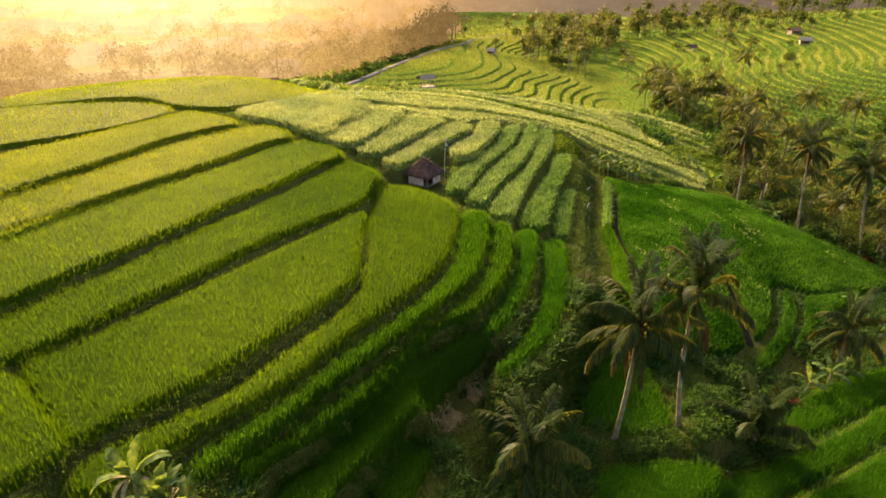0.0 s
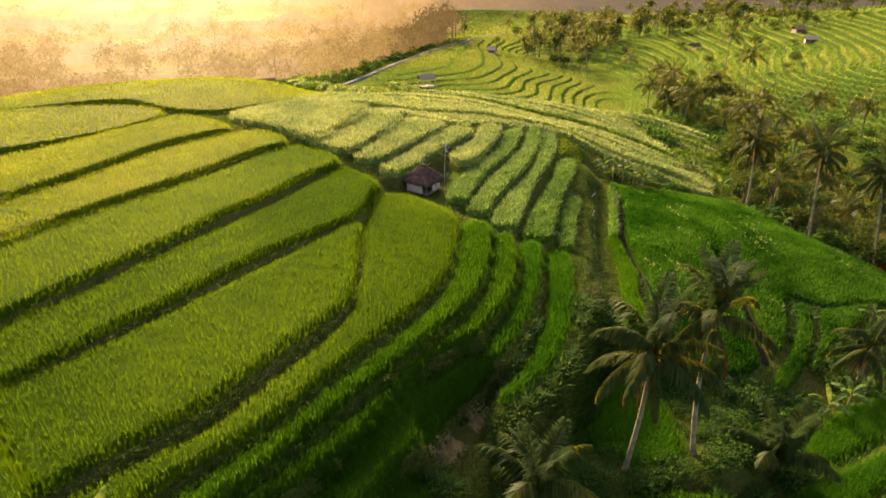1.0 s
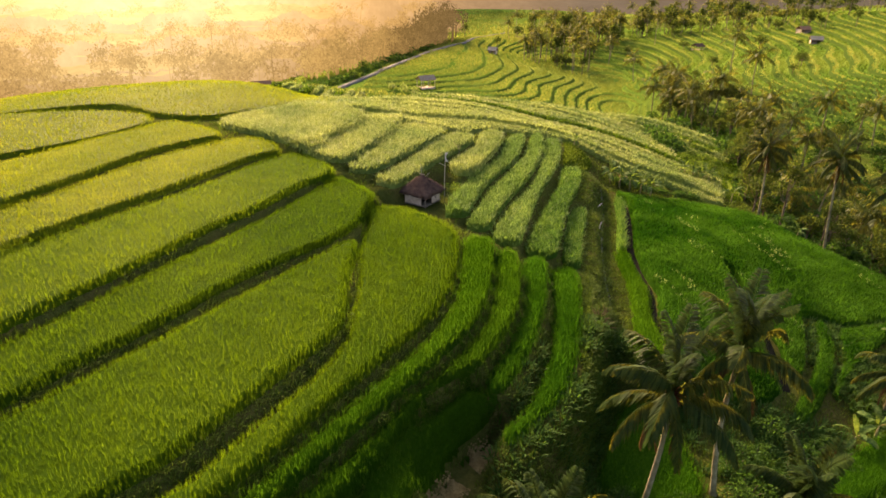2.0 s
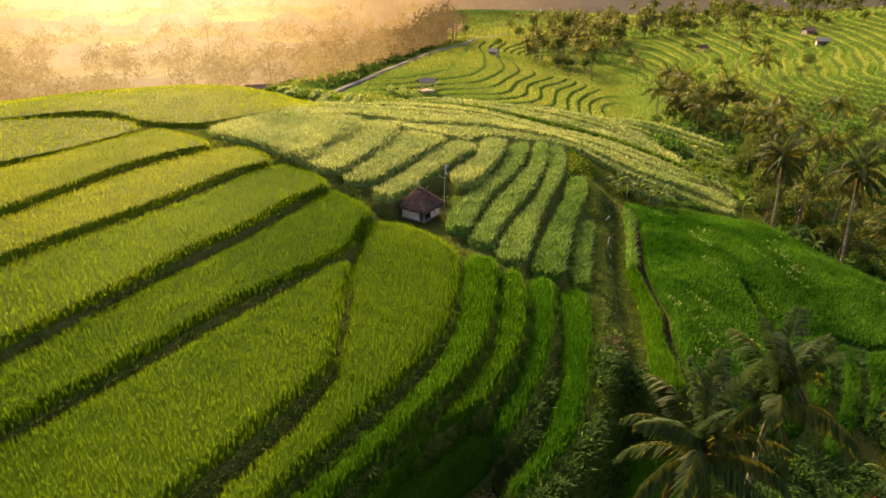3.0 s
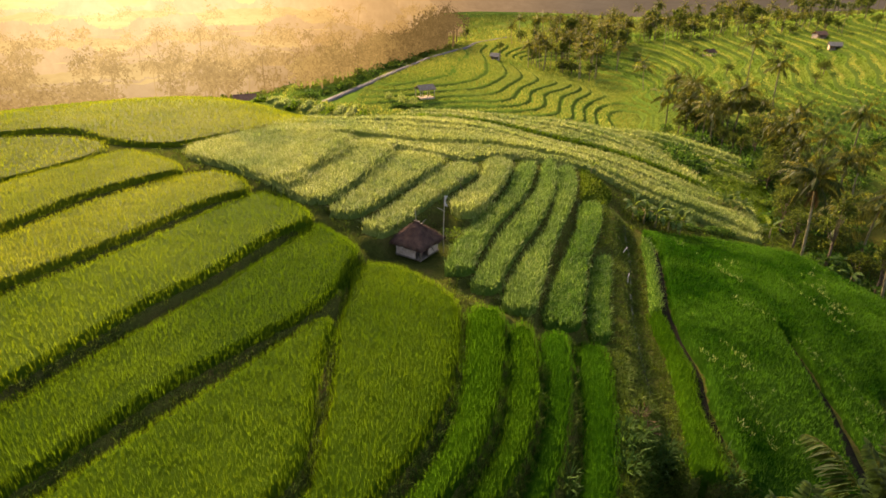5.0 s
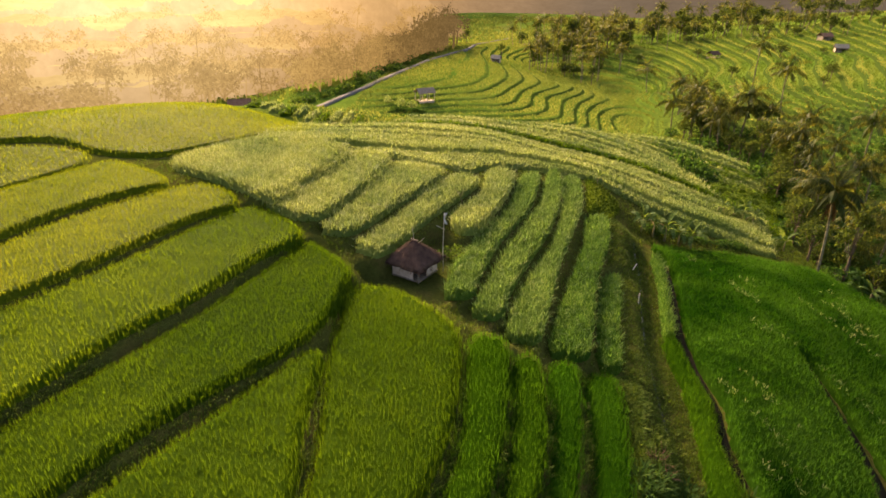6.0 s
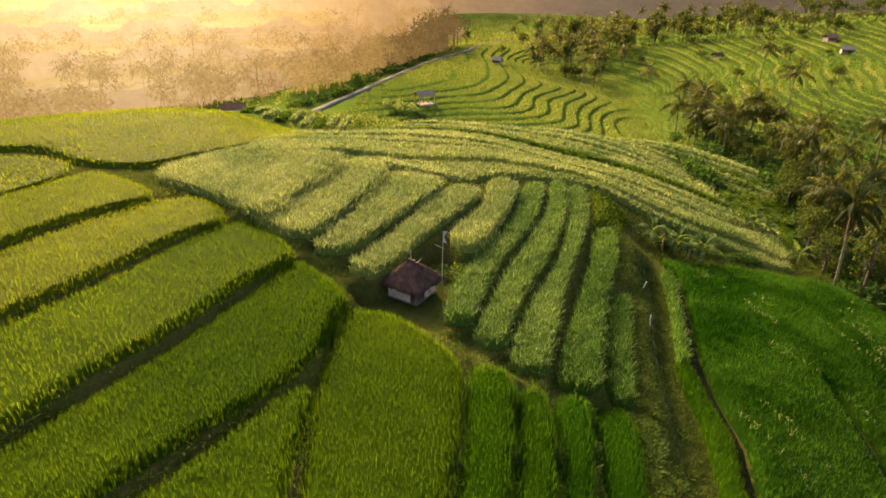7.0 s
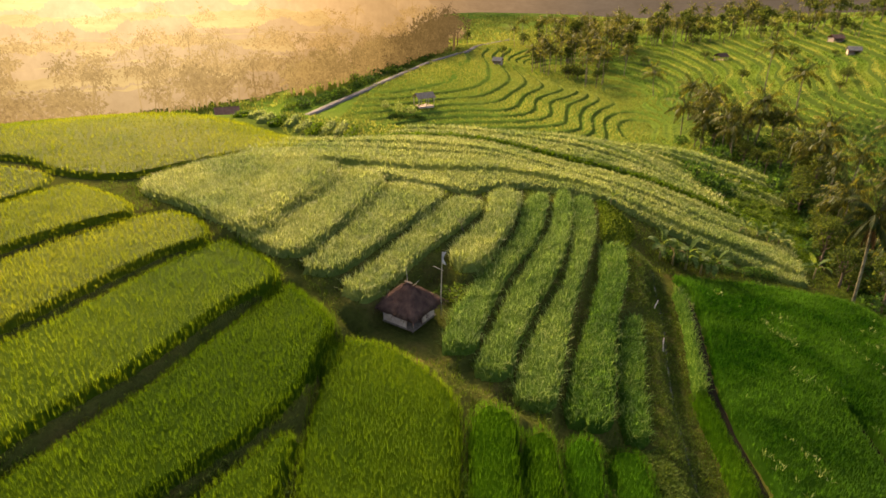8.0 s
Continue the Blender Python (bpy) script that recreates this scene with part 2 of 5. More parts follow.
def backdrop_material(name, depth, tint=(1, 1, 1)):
    """Far wooded hills that glow: the lit evening air is put into their emission, brightest towards the sun; depth is
    the air's share of brightness.
    """
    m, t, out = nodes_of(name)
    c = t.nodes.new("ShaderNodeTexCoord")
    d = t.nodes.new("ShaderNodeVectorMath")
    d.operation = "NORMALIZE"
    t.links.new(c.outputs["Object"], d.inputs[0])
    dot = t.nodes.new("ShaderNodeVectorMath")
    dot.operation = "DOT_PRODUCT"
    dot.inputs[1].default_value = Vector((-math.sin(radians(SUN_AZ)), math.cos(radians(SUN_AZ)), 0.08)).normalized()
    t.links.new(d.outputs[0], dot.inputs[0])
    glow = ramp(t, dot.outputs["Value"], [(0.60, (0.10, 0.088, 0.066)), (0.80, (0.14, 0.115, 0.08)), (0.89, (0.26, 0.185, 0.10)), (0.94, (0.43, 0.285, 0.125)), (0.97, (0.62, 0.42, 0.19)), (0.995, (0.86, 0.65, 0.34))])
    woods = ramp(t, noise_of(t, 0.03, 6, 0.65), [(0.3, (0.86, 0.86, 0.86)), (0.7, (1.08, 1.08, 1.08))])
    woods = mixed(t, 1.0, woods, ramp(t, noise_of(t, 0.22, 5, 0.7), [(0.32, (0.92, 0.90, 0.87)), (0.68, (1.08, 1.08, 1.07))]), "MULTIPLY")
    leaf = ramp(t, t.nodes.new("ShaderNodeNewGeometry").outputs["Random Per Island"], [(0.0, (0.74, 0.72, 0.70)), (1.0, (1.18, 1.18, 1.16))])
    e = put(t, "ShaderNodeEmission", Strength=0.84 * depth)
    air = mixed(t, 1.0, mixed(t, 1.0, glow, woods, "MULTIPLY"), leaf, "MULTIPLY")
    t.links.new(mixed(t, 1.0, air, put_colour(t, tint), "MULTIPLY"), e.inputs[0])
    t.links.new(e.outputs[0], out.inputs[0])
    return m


# ---- the plan: terraces ----
HEIGHT = {"rice": 0.85, "white": 1.05}
FIELDS = []


def smooth_ring(pts, step=0.5):
    """A closed Catmull-Rom curve through pts."""
    P = np.array(pts, float)
    out = []
    n = len(P)
    for i in range(n):
        a, b, c, d = P[i - 1], P[i], P[(i + 1) % n], P[(i + 2) % n]
        k = max(2, int(np.linalg.norm(c - b) / step))
        for s in np.arange(k) / k:
            out.append(0.5 * (2 * b + (c - a) * s + (2 * a - 5 * b + 4 * c - d) * s ** 2 + (3 * b - a - 3 * c + d) * s ** 3))
    return np.array(out)


def yard(level, pts):
    """Level ground with no crop."""
    FIELDS.append(("", level, smooth_ring(pts)))


def widened(ring, by):
    """The closed outline moved outwards."""
    t = np.roll(ring, -1, axis=0) - np.roll(ring, 1, axis=0)
    n = np.column_stack([t[:, 1], -t[:, 0]]) / np.linalg.norm(t, axis=1)[:, None]
    nxt = np.roll(ring, -1, axis=0)
    turn = np.sign(np.sum(ring[:, 0] * nxt[:, 1] - ring[:, 1] * nxt[:, 0]))
    return ring + by * turn * n


def field(crop, top, pts):
    """A level terrace whose crop reaches the height top."""
    ring = smooth_ring(pts)
    FIELDS.append((crop, top - HEIGHT[crop], widened(ring, 0.24 if len(FIELDS) < 6 else 0.3 if len(FIELDS) > 27 else 0.1) if crop == "rice" and len(FIELDS) > 3 else widened(ring, -0.2) if crop == "white" and top > 3 else ring))


field("rice", 6.9, [(-46, 53), (-40.3, 63.9), (-38.0, 68.8), (-35.5, 72.9), (-33.5, 76.2), (-31.7, 76.2), (-26.8, 73.0), (-25.1, 70.9), (-25.3, 69.8), (-27.5, 67.7), (-30.2, 64.2), (-32.4, 59.0), (-34.1, 54.3), (-40, 43)])
field("rice", 6.3, [(-39.5, 42), (-33.8, 53.6), (-32.1, 58.2), (-29.9, 63.3), (-27.0, 67.6), (-24.7, 70.2), (-22.3, 71.6), (-19.5, 70.1), (-17.8, 67.7), (-17.8, 66.1), (-19.9, 64.0), (-22.8, 58.3), (-25.2, 53.7), (-27.5, 50.0), (-29.4, 46.8), (-35, 36)])
field("rice", 5.7, [(-34.5, 36.5), (-29.3, 46.5), (-27.4, 49.6), (-25.0, 52.9), (-22.5, 57.2), (-19.6, 62.9), (-17.3, 66.7), (-15.5, 67.1), (-12.4, 64.2), (-11.0, 62.0), (-11.2, 60.4), (-13.3, 57.7), (-16.0, 51.6), (-18.6, 47.5), (-20.4, 43.5), (-22.0, 40.2), (-23.5, 37.5), (-29.5, 28)])
field("rice", 4.9, [(-28, 27.5), (-23.1, 36.5), (-21.7, 39.2), (-20.0, 42.3), (-18.1, 46.0), (-15.7, 50.0), (-13.0, 56.1), (-10.7, 61.4), (-9.1, 60.6), (-7.0, 58.0), (-6.4, 56.4), (-6.7, 53.8), (-7.5, 50.0), (-8.7, 47.6), (-10.5, 45.4), (-13.2, 42.1), (-15.3, 39.0), (-17.0, 36.0), (-18.5, 33.5), (-19.9, 31.5), (-24.6, 24.6)])
field("rice", 4.4, [(-23.7, 25.3), (-21.6, 27.0), (-19.3, 30.1), (-17.0, 33.5), (-14.3, 37.6), (-11.0, 42.5), (-7.6, 47.5), (-7.1, 46.7), (-7.2, 42.7), (-6.8, 38.4), (-6.8, 35.2), (-8.9, 31.3), (-11.4, 27.0), (-13.5, 23.8), (-15.6, 21.7), (-17.7, 19.2), (-18.4, 19.5), (-20.8, 21.9), (-23.1, 24.3)])
field("rice", 4.6, [(-24.1, 23.7), (-22.4, 22.5), (-20.5, 20.8), (-17.9, 18.4), (-18.4, 17.4), (-19.2, 16.3), (-20.3, 15.8), (-25.2, 21.6)])
field("rice", 3.8, [(-17.2, 17.1), (-16.5, 18.8), (-15.2, 20.0), (-13.8, 21.3), (-11.6, 23.3), (-9.9, 26.3), (-7.3, 30.8), (-6.0, 34.8), (-5.9, 39.7), (-6.4, 45.3), (-6.6, 52.2), (-6.1, 56.4), (-3.2, 56.0), (-0.3, 53.1), (1.1, 50.0), (0.8, 44.1), (-0.6, 38.5), (-3.5, 33.3), (-6.6, 28.4), (-9.1, 24.2), (-11.4, 21.6), (-13.4, 19.5), (-15.5, 16.5)])
field("rice", 3.2, [(-12.3, 19.0), (-10.8, 21.3), (-9.0, 23.5), (-6.5, 27.2), (-3.4, 31.7), (-0.8, 36.0), (0.9, 40.9), (2.0, 50.5), (3.2, 51.1), (4.2, 49.7), (3.3, 42.6), (1.8, 37.5), (-0.4, 33.9), (-3.3, 29.6), (-5.7, 26.3), (-8.2, 22.5), (-10.3, 19.5), (-11.7, 18.1)])
field("rice", 2.4, [(-10.4, 19.3), (-8.6, 21.4), (-6.7, 24.0), (-3.9, 27.7), (-1.9, 30.9), (0.4, 34.1), (2.7, 38.1), (3.8, 42.6), (4.8, 49.7), (6.2, 49.4), (5.6, 42.6), (4.1, 37.9), (1.7, 33.9), (-0.8, 31.7), (-3.4, 26.4), (-5.9, 22.9), (-8.9, 20.0), (-9.8, 18.5)])
field("rice", 1.4, [(2.7, 33.6), (4.4, 37.2), (6.1, 42.5), (7.1, 49.9), (8.7, 50.3), (8.4, 47.0), (6.8, 40.5), (4.9, 35.6), (3.0, 32.5)])
field("rice", 0.4, [(3.4, 30.3), (5.0, 32.3), (6.7, 36.0), (8.3, 41.3), (9.6, 49.8), (11.2, 50.5), (11.3, 48.0), (9.5, 39.4), (7.7, 34.5), (5.4, 31.3), (3.7, 29.7)])
field("white", 6.9, [(-27.4, 77.8), (-26.0, 81.0), (-21.9, 85.4), (-17.7, 87.1), (-9.8, 81.7), (-12.5, 71.4), (-13.0, 68.2), (-14.8, 67.0), (-18.2, 69.6), (-22.7, 73.0), (-26.2, 75.3)])
field("white", 6.2, [(-15.1, 67.5), (-12.7, 71.6), (-10.0, 83.0), (-5.3, 81.3), (-6.1, 75.0), (-8.0, 69.5), (-9.6, 65.0), (-11.3, 64.4), (-13.2, 65.5)])
field("white", 5.6, [(-10.0, 63.9), (-8.0, 69.5), (-5.3, 80.5), (-0.4, 79.8), (0.1, 76.7), (-3.5, 69.5), (-6.7, 63.2), (-8.6, 62.7)])
field("white", 5.0, [(-7.0, 61.8), (-5.6, 64.2), (-3.1, 69.8), (0.7, 78.3), (3.9, 78.3), (3.6, 75.4), (-0.7, 67.6), (-3.9, 60.6), (-5.5, 60.2)])
field("white", 4.3, [(0.7, 67.6), (1.1, 70.2), (3.7, 75.2), (5.3, 82.6), (8.3, 81.9), (7.5, 77.3), (5.6, 71.4), (3.6, 66.6), (1.9, 65.8)])
field("white", 3.4, [(-0.0, 57.1), (1.0, 61.7), (3.3, 66.9), (6.4, 73.5), (8.8, 82.7), (11.4, 84.4), (10.8, 80.3), (8.9, 73.5), (5.4, 66.0), (3.2, 59.4), (2.5, 56.6), (1.0, 56.3)])
field("white", 2.8, [(2.2, 55.5), (3.4, 59.0), (5.2, 64.4), (8.1, 71.3), (10.6, 77.5), (12.6, 86.0), (14.1, 86.0), (12.6, 77.5), (9.9, 69.1), (7.1, 62.7), (5.2, 57.7), (4.4, 54.9), (3.2, 54.6)])
field("white", 2.2, [(4.5, 53.3), (5.5, 57.3), (7.5, 62.2), (10.3, 68.3), (12.8, 77.5), (14.5, 85.9), (16.3, 85.9), (15.3, 78.9), (13.3, 72.6), (10.4, 64.6), (8.6, 58.6), (6.9, 52.9), (5.7, 52.6)])
field("white", 1.4, [(7.5, 52.5), (8.6, 56.5), (10.9, 62.7), (13.5, 69.8), (15.1, 75.5), (17.2, 75.5), (15.9, 69.8), (13.2, 62.7), (11.5, 56.6), (10.1, 52.0), (8.5, 51.8)])
field("white", 0.5, [(10.9, 52.3), (11.6, 55.4), (13.0, 61.1), (14.2, 64.1), (15.6, 64.6), (14.8, 61.1), (13.2, 55.4), (12.4, 51.8), (11.5, 51.4)])
field("white", -0.9, [(20.9, 71.9), (21.7, 70.6), (20.4, 65.0), (19.2, 60.5), (18.5, 57.9), (17.5, 57.7), (18.3, 61.0), (19.8, 66.5)])
field("rice", -1.2, [(17.3, 57.2), (18.3, 57.2), (18.1, 52.5), (18.1, 50.0), (17.1, 46.2), (16.7, 42.6), (16.2, 40.3), (14.6, 40.3), (15.0, 42.4), (15.9, 46.4), (16.8, 51.5)])
field("rice", -4.8, [(9.7, 25.5), (10.4, 26.4), (13.4, 26.9), (16.3, 26.8), (18.1, 25.9), (17.2, 24.5), (15.0, 23.6), (13.5, 22.0), (9.2, 22.0)])
field("rice", -6.0, [(19.2, 26.9), (21.3, 27.4), (25.0, 29.2), (29.4, 31.2), (33.9, 33.7), (38.8, 36.1), (36.8, 33.3), (31.7, 30.4), (26.4, 27.6), (22.3, 25.7), (20.3, 24.7), (17.8, 23.9), (17.0, 24.3)])
field("rice", -5.5, [(21.2, 23.9), (24.7, 25.6), (30.2, 28.4), (34.4, 30.3), (31.4, 23.4), (19.7, 21.0)])
field("rice", -6.5, [(29.8, 36.0), (32.9, 37.5), (37.9, 39.4), (43.0, 41.5), (40.6, 38.2), (35.1, 35.3), (30.6, 33.0), (27.2, 31.4), (25.0, 30.9), (26.5, 33.3)])
field("rice", -4.5, [(10.7, 33.5), (13.1, 38.0), (14.5, 39.6), (15.4, 39.0), (16.1, 36.4), (15.8, 30.4), (12.9, 29.2), (11.7, 29.8), (9.7, 31.0)])
field("rice", 0.9, [(-8.5, 19.2), (-6.8, 21.0), (-5.0, 23.4), (-3.4, 26.2), (-2.2, 28.7), (-0.6, 30.9), (0.9, 32.5), (1.9, 33.3), (2.5, 32.5), (1.5, 31.4), (0.2, 29.9), (-1.0, 27.5), (-2.3, 25.1), (-3.8, 22.5), (-5.5, 20.1), (-6.3, 18.6), (-7.6, 18.2)])
field("rice", -1.2, [(-1.8, 24.6), (-1.2, 24.2), (-1.6, 22.6), (-2.3, 21.0), (-3.0, 19.4), (-5.0, 19.0), (-3.8, 21.2), (-2.9, 23.0)])
yard(2.2, [(-5.4, 59.2), (-3.5, 57.9), (-1.6, 56.9), (-0.2, 56.6), (0.6, 60.0), (0.6, 64.5), (-0.6, 66.0), (-2.6, 62.2), (-4.2, 59.9)])
yard(-5.1, [(9.6, 28.9), (11.6, 28.3), (13.5, 28.6), (16.5, 29.3), (18.4, 30.4), (17.6, 31.6), (15, 31.3), (12, 30.6), (9.8, 30.3)])
yard(-2.7, [(-1.7, 26.7), (-0.6, 26.5), (0.8, 27.8), (3.2, 30.9), (3.3, 32.2), (1.8, 32.3), (0.2, 30.6), (-1.3, 28.4)])

# heights of the land where no terrace lies: x, y, z
SPUR = [(2.7, 31.6, -2.8), (0, 27, -3.2), (8, 31, -4.0), (11.5, 28.6, -5.0), (16.5, 30.5, -5.6), (13, 50, -1.5), (16.3, 61, -1.8), (18.5, 70, -1.9), (18, 50, -2.0), (24, 57, -2.4),
        (41, 76, -5.9), (33, 82, -4.2), (38, 91, -6.0), (22, 81, -1.9), (20, 77, -1.9), (35, 52, -6.2), (49, 62, -7.5), (27, 45, -4.8), (-2, 60.5, 2.6), (-6.5, 59, 2.8), (17.5, 43.5, -2.8), (17, 39.5, -3.6), (24, 39, -5.2), (31, 45, -6)]
CREST = [(0, 78, 4.4), (-12, 72, 5.6), (-27, 103, 5.0), (-20, 104, 2.9), (-13, 104, 2.3), (-39, 104, 5.7), (-55, 98, 5.5), (-7, 100, 3.9), (5, 96, 3.2), (14, 87, 2.0), (17, 100, -0.2), (23, 98, -1.2), (33, 104, -4.0), (27, 92, -2.2),
         (36, 80, -5.0), (2, 116, 1.2), (10, 113, 0.6), (-20, 108, 1.7), (-22, 115, 1.6), (-12, 111, 1.2), (-25, 123, 2.3), (-14, 119, 1.9), (-20, 138, -5.0), (-50, 118, 1.5)]
VALLEY = [(50, 84, -11.5), (58, 70, -12), (56, 98, -11.8), (64, 112, -11.6), (60, 136, -11), (15, 12, -8.5), (30, 15, -6), (0, 8, -5), (-20, 4, 2), (-45, 15, 5), (40, 30, -6.5), (55, 45, -9), (75, 90, -10)]
BEYOND = [(0, 145, -10.5), (25, 248, -9.2), (5, 254, -7.2), (13, 285, -7.6), (60, 215, -13.5), (40, 265, -12), (56, 180, -13.6), (52, 165, -13.4), (30, 150, -12.5), (-30, 178, -8.6), (-60, 150, -9), (-100, 180, -15), (-70, 260, -20), (-150, 300, -22), (-40, 320, -18), (0, 450, -13), (150, 450, -13)]
# edges of the mound's terraces, each at one height
MOUND = [(-7.4, (-12.5, 190.7), (0.5, 207), (3.4, 221.8)), (-8.5, (0.5, 188.2), (11.5, 193.8), (19.3, 213.7)), (-9.6, (7.8, 179.8), (16.5, 180), (30.9, 215.4)),
         (-10.7, (23, 173.8), (30.4, 193.6), (41, 210.6)), (-11.8, (33, 168.9), (37.4, 188.2), (45.4, 203))]
# and of the terraces on the hill beyond the gully
HILL = [(-8.0, (80.5, 206.1), (74.3, 186), (68.2, 166.7)), (-5.8, (104.9, 229.3), (91.4, 194.4), (80, 166.1)), (-3.6, (118.8, 226.9), (106.4, 199.9), (95.9, 178.8), (90.1, 151)),
        (-1.6, (136, 235), (128.8, 213.4), (115.5, 192.6), (106.4, 172))]
EDGES = [(x, y, z) for z, *pts in MOUND + HILL for x, y in pts]
RIGHT = [(110, 150, 0.5), (130, 165, 2), (84, 140, -7), (98, 248, -7.5), (122, 262, -4.5), (160, 200, 5), (190, 260, 6), (62, 270, -11), (105, 290, -7), (160, 330, -3), (100, 370, -11), (-250, 450, -24), (-200, 120, -4), (400, 300, 12), (0, -120, 2), (-300, -100, 10), (300, -100, 8)]
FAR = [(600, 900, -20), (-600, 900, -25), (0, 1200, -25), (900, 200, 10), (-900, 200, -10), (0, -700, 10), (0, 550, -14), (250, 550, -14)]


def spline_surface(ctrl):
    """A thin-plate surface through heights."""
    c = np.array(ctrl, float)
    n = len(c)

    def kern(d2):
        return 0.5 * d2 * np.log(d2 + 1e-6)
    S = 0.01
    q = c[:, :2] * S
    K = kern(((q[:, None] - q[None]) ** 2).sum(-1)) + 1e-4 * np.eye(n)
    Pm = np.column_stack([np.ones(n), q])
    A = np.block([[K, Pm], [Pm.T, np.zeros((3, 3))]])
    w = np.linalg.solve(A, np.concatenate([c[:, 2], np.zeros(3)]))

    def at(x, y):
        out = np.empty(x.shape)
        fx, fy, fo = x.ravel() * S, y.ravel() * S, out.ravel()
        for i in range(0, fx.size, 40000):
            a, b = fx[i:i + 40000], fy[i:i + 40000]
            d2 = (a[:, None] - q[None, :, 0]) ** 2 + (b[:, None] - q[None, :, 1]) ** 2
            fo[i:i + 40000] = kern(d2) @ w[:n] + w[n] + w[n + 1] * a + w[n + 2] * b
        return fo.reshape(x.shape)
    return at


SHOULDER = [(34, 86, -3.8), (41, 114, -7.0), (44.5, 113, -7.4), (51, 111, -8.9), (50.5, 119.5, -7.7), (46, 135, -7.0), (30, 122, -3.6), (20, 125, -2.2), (39.5, 91, -5.6), (41, 83, -6.3)]
levels = [(x, y, z) for _, z, ring in FIELDS for x, y in ring[::9]]
base_at = spline_surface(SPUR + CREST + SHOULDER + VALLEY + BEYOND + EDGES + RIGHT + FAR + levels)


def ring_distance(x, y, ring):
    """Distance to a closed outline: below nought inside it."""
    a, b = ring, np.roll(ring, -1, axis=0)
    d2 = np.full(x.shape, 1e9)
    inside = np.zeros(x.shape, bool)
    for (ax, ay), (bx, by) in zip(a, b):
        ex, ey = bx - ax, by - ay
        s = np.clip(((x - ax) * ex + (y - ay) * ey) / (ex * ex + ey * ey + 1e-9), 0, 1)
        d2 = np.minimum(d2, (x - ax - s * ex) ** 2 + (y - ay - s * ey) ** 2)
        if ay != by:
            inside ^= ((ay > y) != (by > y)) & (x < ex * (y - ay) / ey + ax)
    return np.where(inside, -1, 1) * np.sqrt(d2)


def smoothstep(a, b, v):
    s = np.clip((v - a) / (b - a), 0, 1)
    return s * s * (3 - 2 * s)


def terrace_phase(x, y, z):
    """How far up between two terrace edges a place lies, and how much the mound and the hill are terraced there."""
    hill = smoothstep(62, 74, x) * smoothstep(86, 96, y) * (1 - smoothstep(330, 380, y))
    mound = smoothstep(138, 155, y) * (1 - smoothstep(62, 75, x)) * smoothstep(-30, -12, x + 0.16 * (y - 178)) * (1 - smoothstep(330, 380, y))
    step = np.where(x > 68, 0.733, 0.55)
    u = (z + np.where(x > 68, 8.0, 7.4)) / step + np.where(x > 68, 0.3, 0.22) * waves(x, y, 40, 5, 1)
    return u, hill, mound, step


def terraced(x, y, z):
    """Contour terraces on the slopes beyond the valley."""
    u, hill, mound, step = terrace_phase(x, y, z)
    k = np.floor(u)
    zt = (k + smoothstep(0.66, 0.98, u - k)) * step - np.where(x > 68, 8.0, 7.4) + hill * 0.22 * np.exp(-((np.abs(u - k - 0.5) - 0.5) / 0.09) ** 2)
    m = np.clip(hill + mound, 0, 1)
    return z + m * (zt - z)


def ground_at(x, y):
    x, y = np.asarray(x, float), np.asarray(y, float)
    zb = base_at(x, y)
    zb = terraced(x, y, zb)
    wsum, zsum = np.full(x.shape, 1 / 2.2 ** 4), zb / 2.2 ** 4
    for _, z, ring in FIELDS:
        lo, hi = ring.min(0) - 5, ring.max(0) + 5
        box_ = (x > lo[0]) & (x < hi[0]) & (y > lo[1]) & (y < hi[1])
        if box_.any():
            d = np.maximum(ring_distance(x[box_], y[box_], ring), 0.06)
            w = 1 / d ** 4
            wsum[box_] += w
            zsum[box_] += w * z
    return zsum / wsum


FURROWS = [np.array(f, float) for f in ([(21.9, 72), (21.4, 68), (20.3, 63.5), (19.05, 58.7), (18.5, 53.7), (18.5, 50.3), (17.5, 46.4), (17.2, 43)], [(28.8, 57.4), (28.7, 53.4), (28.4, 49.9), (27.8, 46.2), (26.8, 41)])]


def furrow_cut(x, y):
    """Narrow ditches cut into the meadow."""
    cut = np.zeros(x.shape)
    for f in FURROWS:
        for (ax, ay), (bx_, by_) in zip(f, f[1:]):
            ex, ey = bx_ - ax, by_ - ay
            s = np.clip(((x - ax) * ex + (y - ay) * ey) / (ex * ex + ey * ey), 0, 1)
            cut = np.maximum(cut, np.exp(-((x - ax - s * ex) ** 2 + (y - ay - s * ey) ** 2) / 0.12))
    return 0.6 * cut


def spaced(stops):
    out = [stops[0][0]]
    for (a, s), (b, s2) in zip(stops, stops[1:]):
        n = max(1, int(round((b - a) / s)))
        out += list(a + (b - a) * (np.arange(1, n + 1) / n))
    return np.array(out)


gx = spaced([(-2600, 400), (-1000, 100), (-300, 20), (-120, 4), (-60, 1.2), (-46, 0.48), (46, 0.85), (190, 4), (300, 20), (600, 100), (1000, 400), (2600, 1)])
gy = spaced([(-2000, 300), (-500, 60), (-60, 6), (0, 1.5), (14, 0.46), (112, 0.85), (300, 4), (420, 20), (700, 100), (1200, 400), (3600, 1)])
GX, GY = np.meshgrid(gx, gy)
GZ = ground_at(GX, GY)
ditch = (GX > 14) & (GX < 32) & (GY > 38) & (GY < 75)
GZ[ditch] -= furrow_cut(GX[ditch], GY[ditch])
near = (GX > -70) & (GX < 80) & (GY > 0) & (GY < 130)
GZ = GZ + np.where(near, 0.05, 0.0) * waves(GX, GY, 1.6, 3, 2) + np.where(GY > 100, 0.06, 0) * waves(GX, GY, 5, 9, 2)
ny, nx = GX.shape
idx = np.arange(nx * ny).reshape(ny, nx)
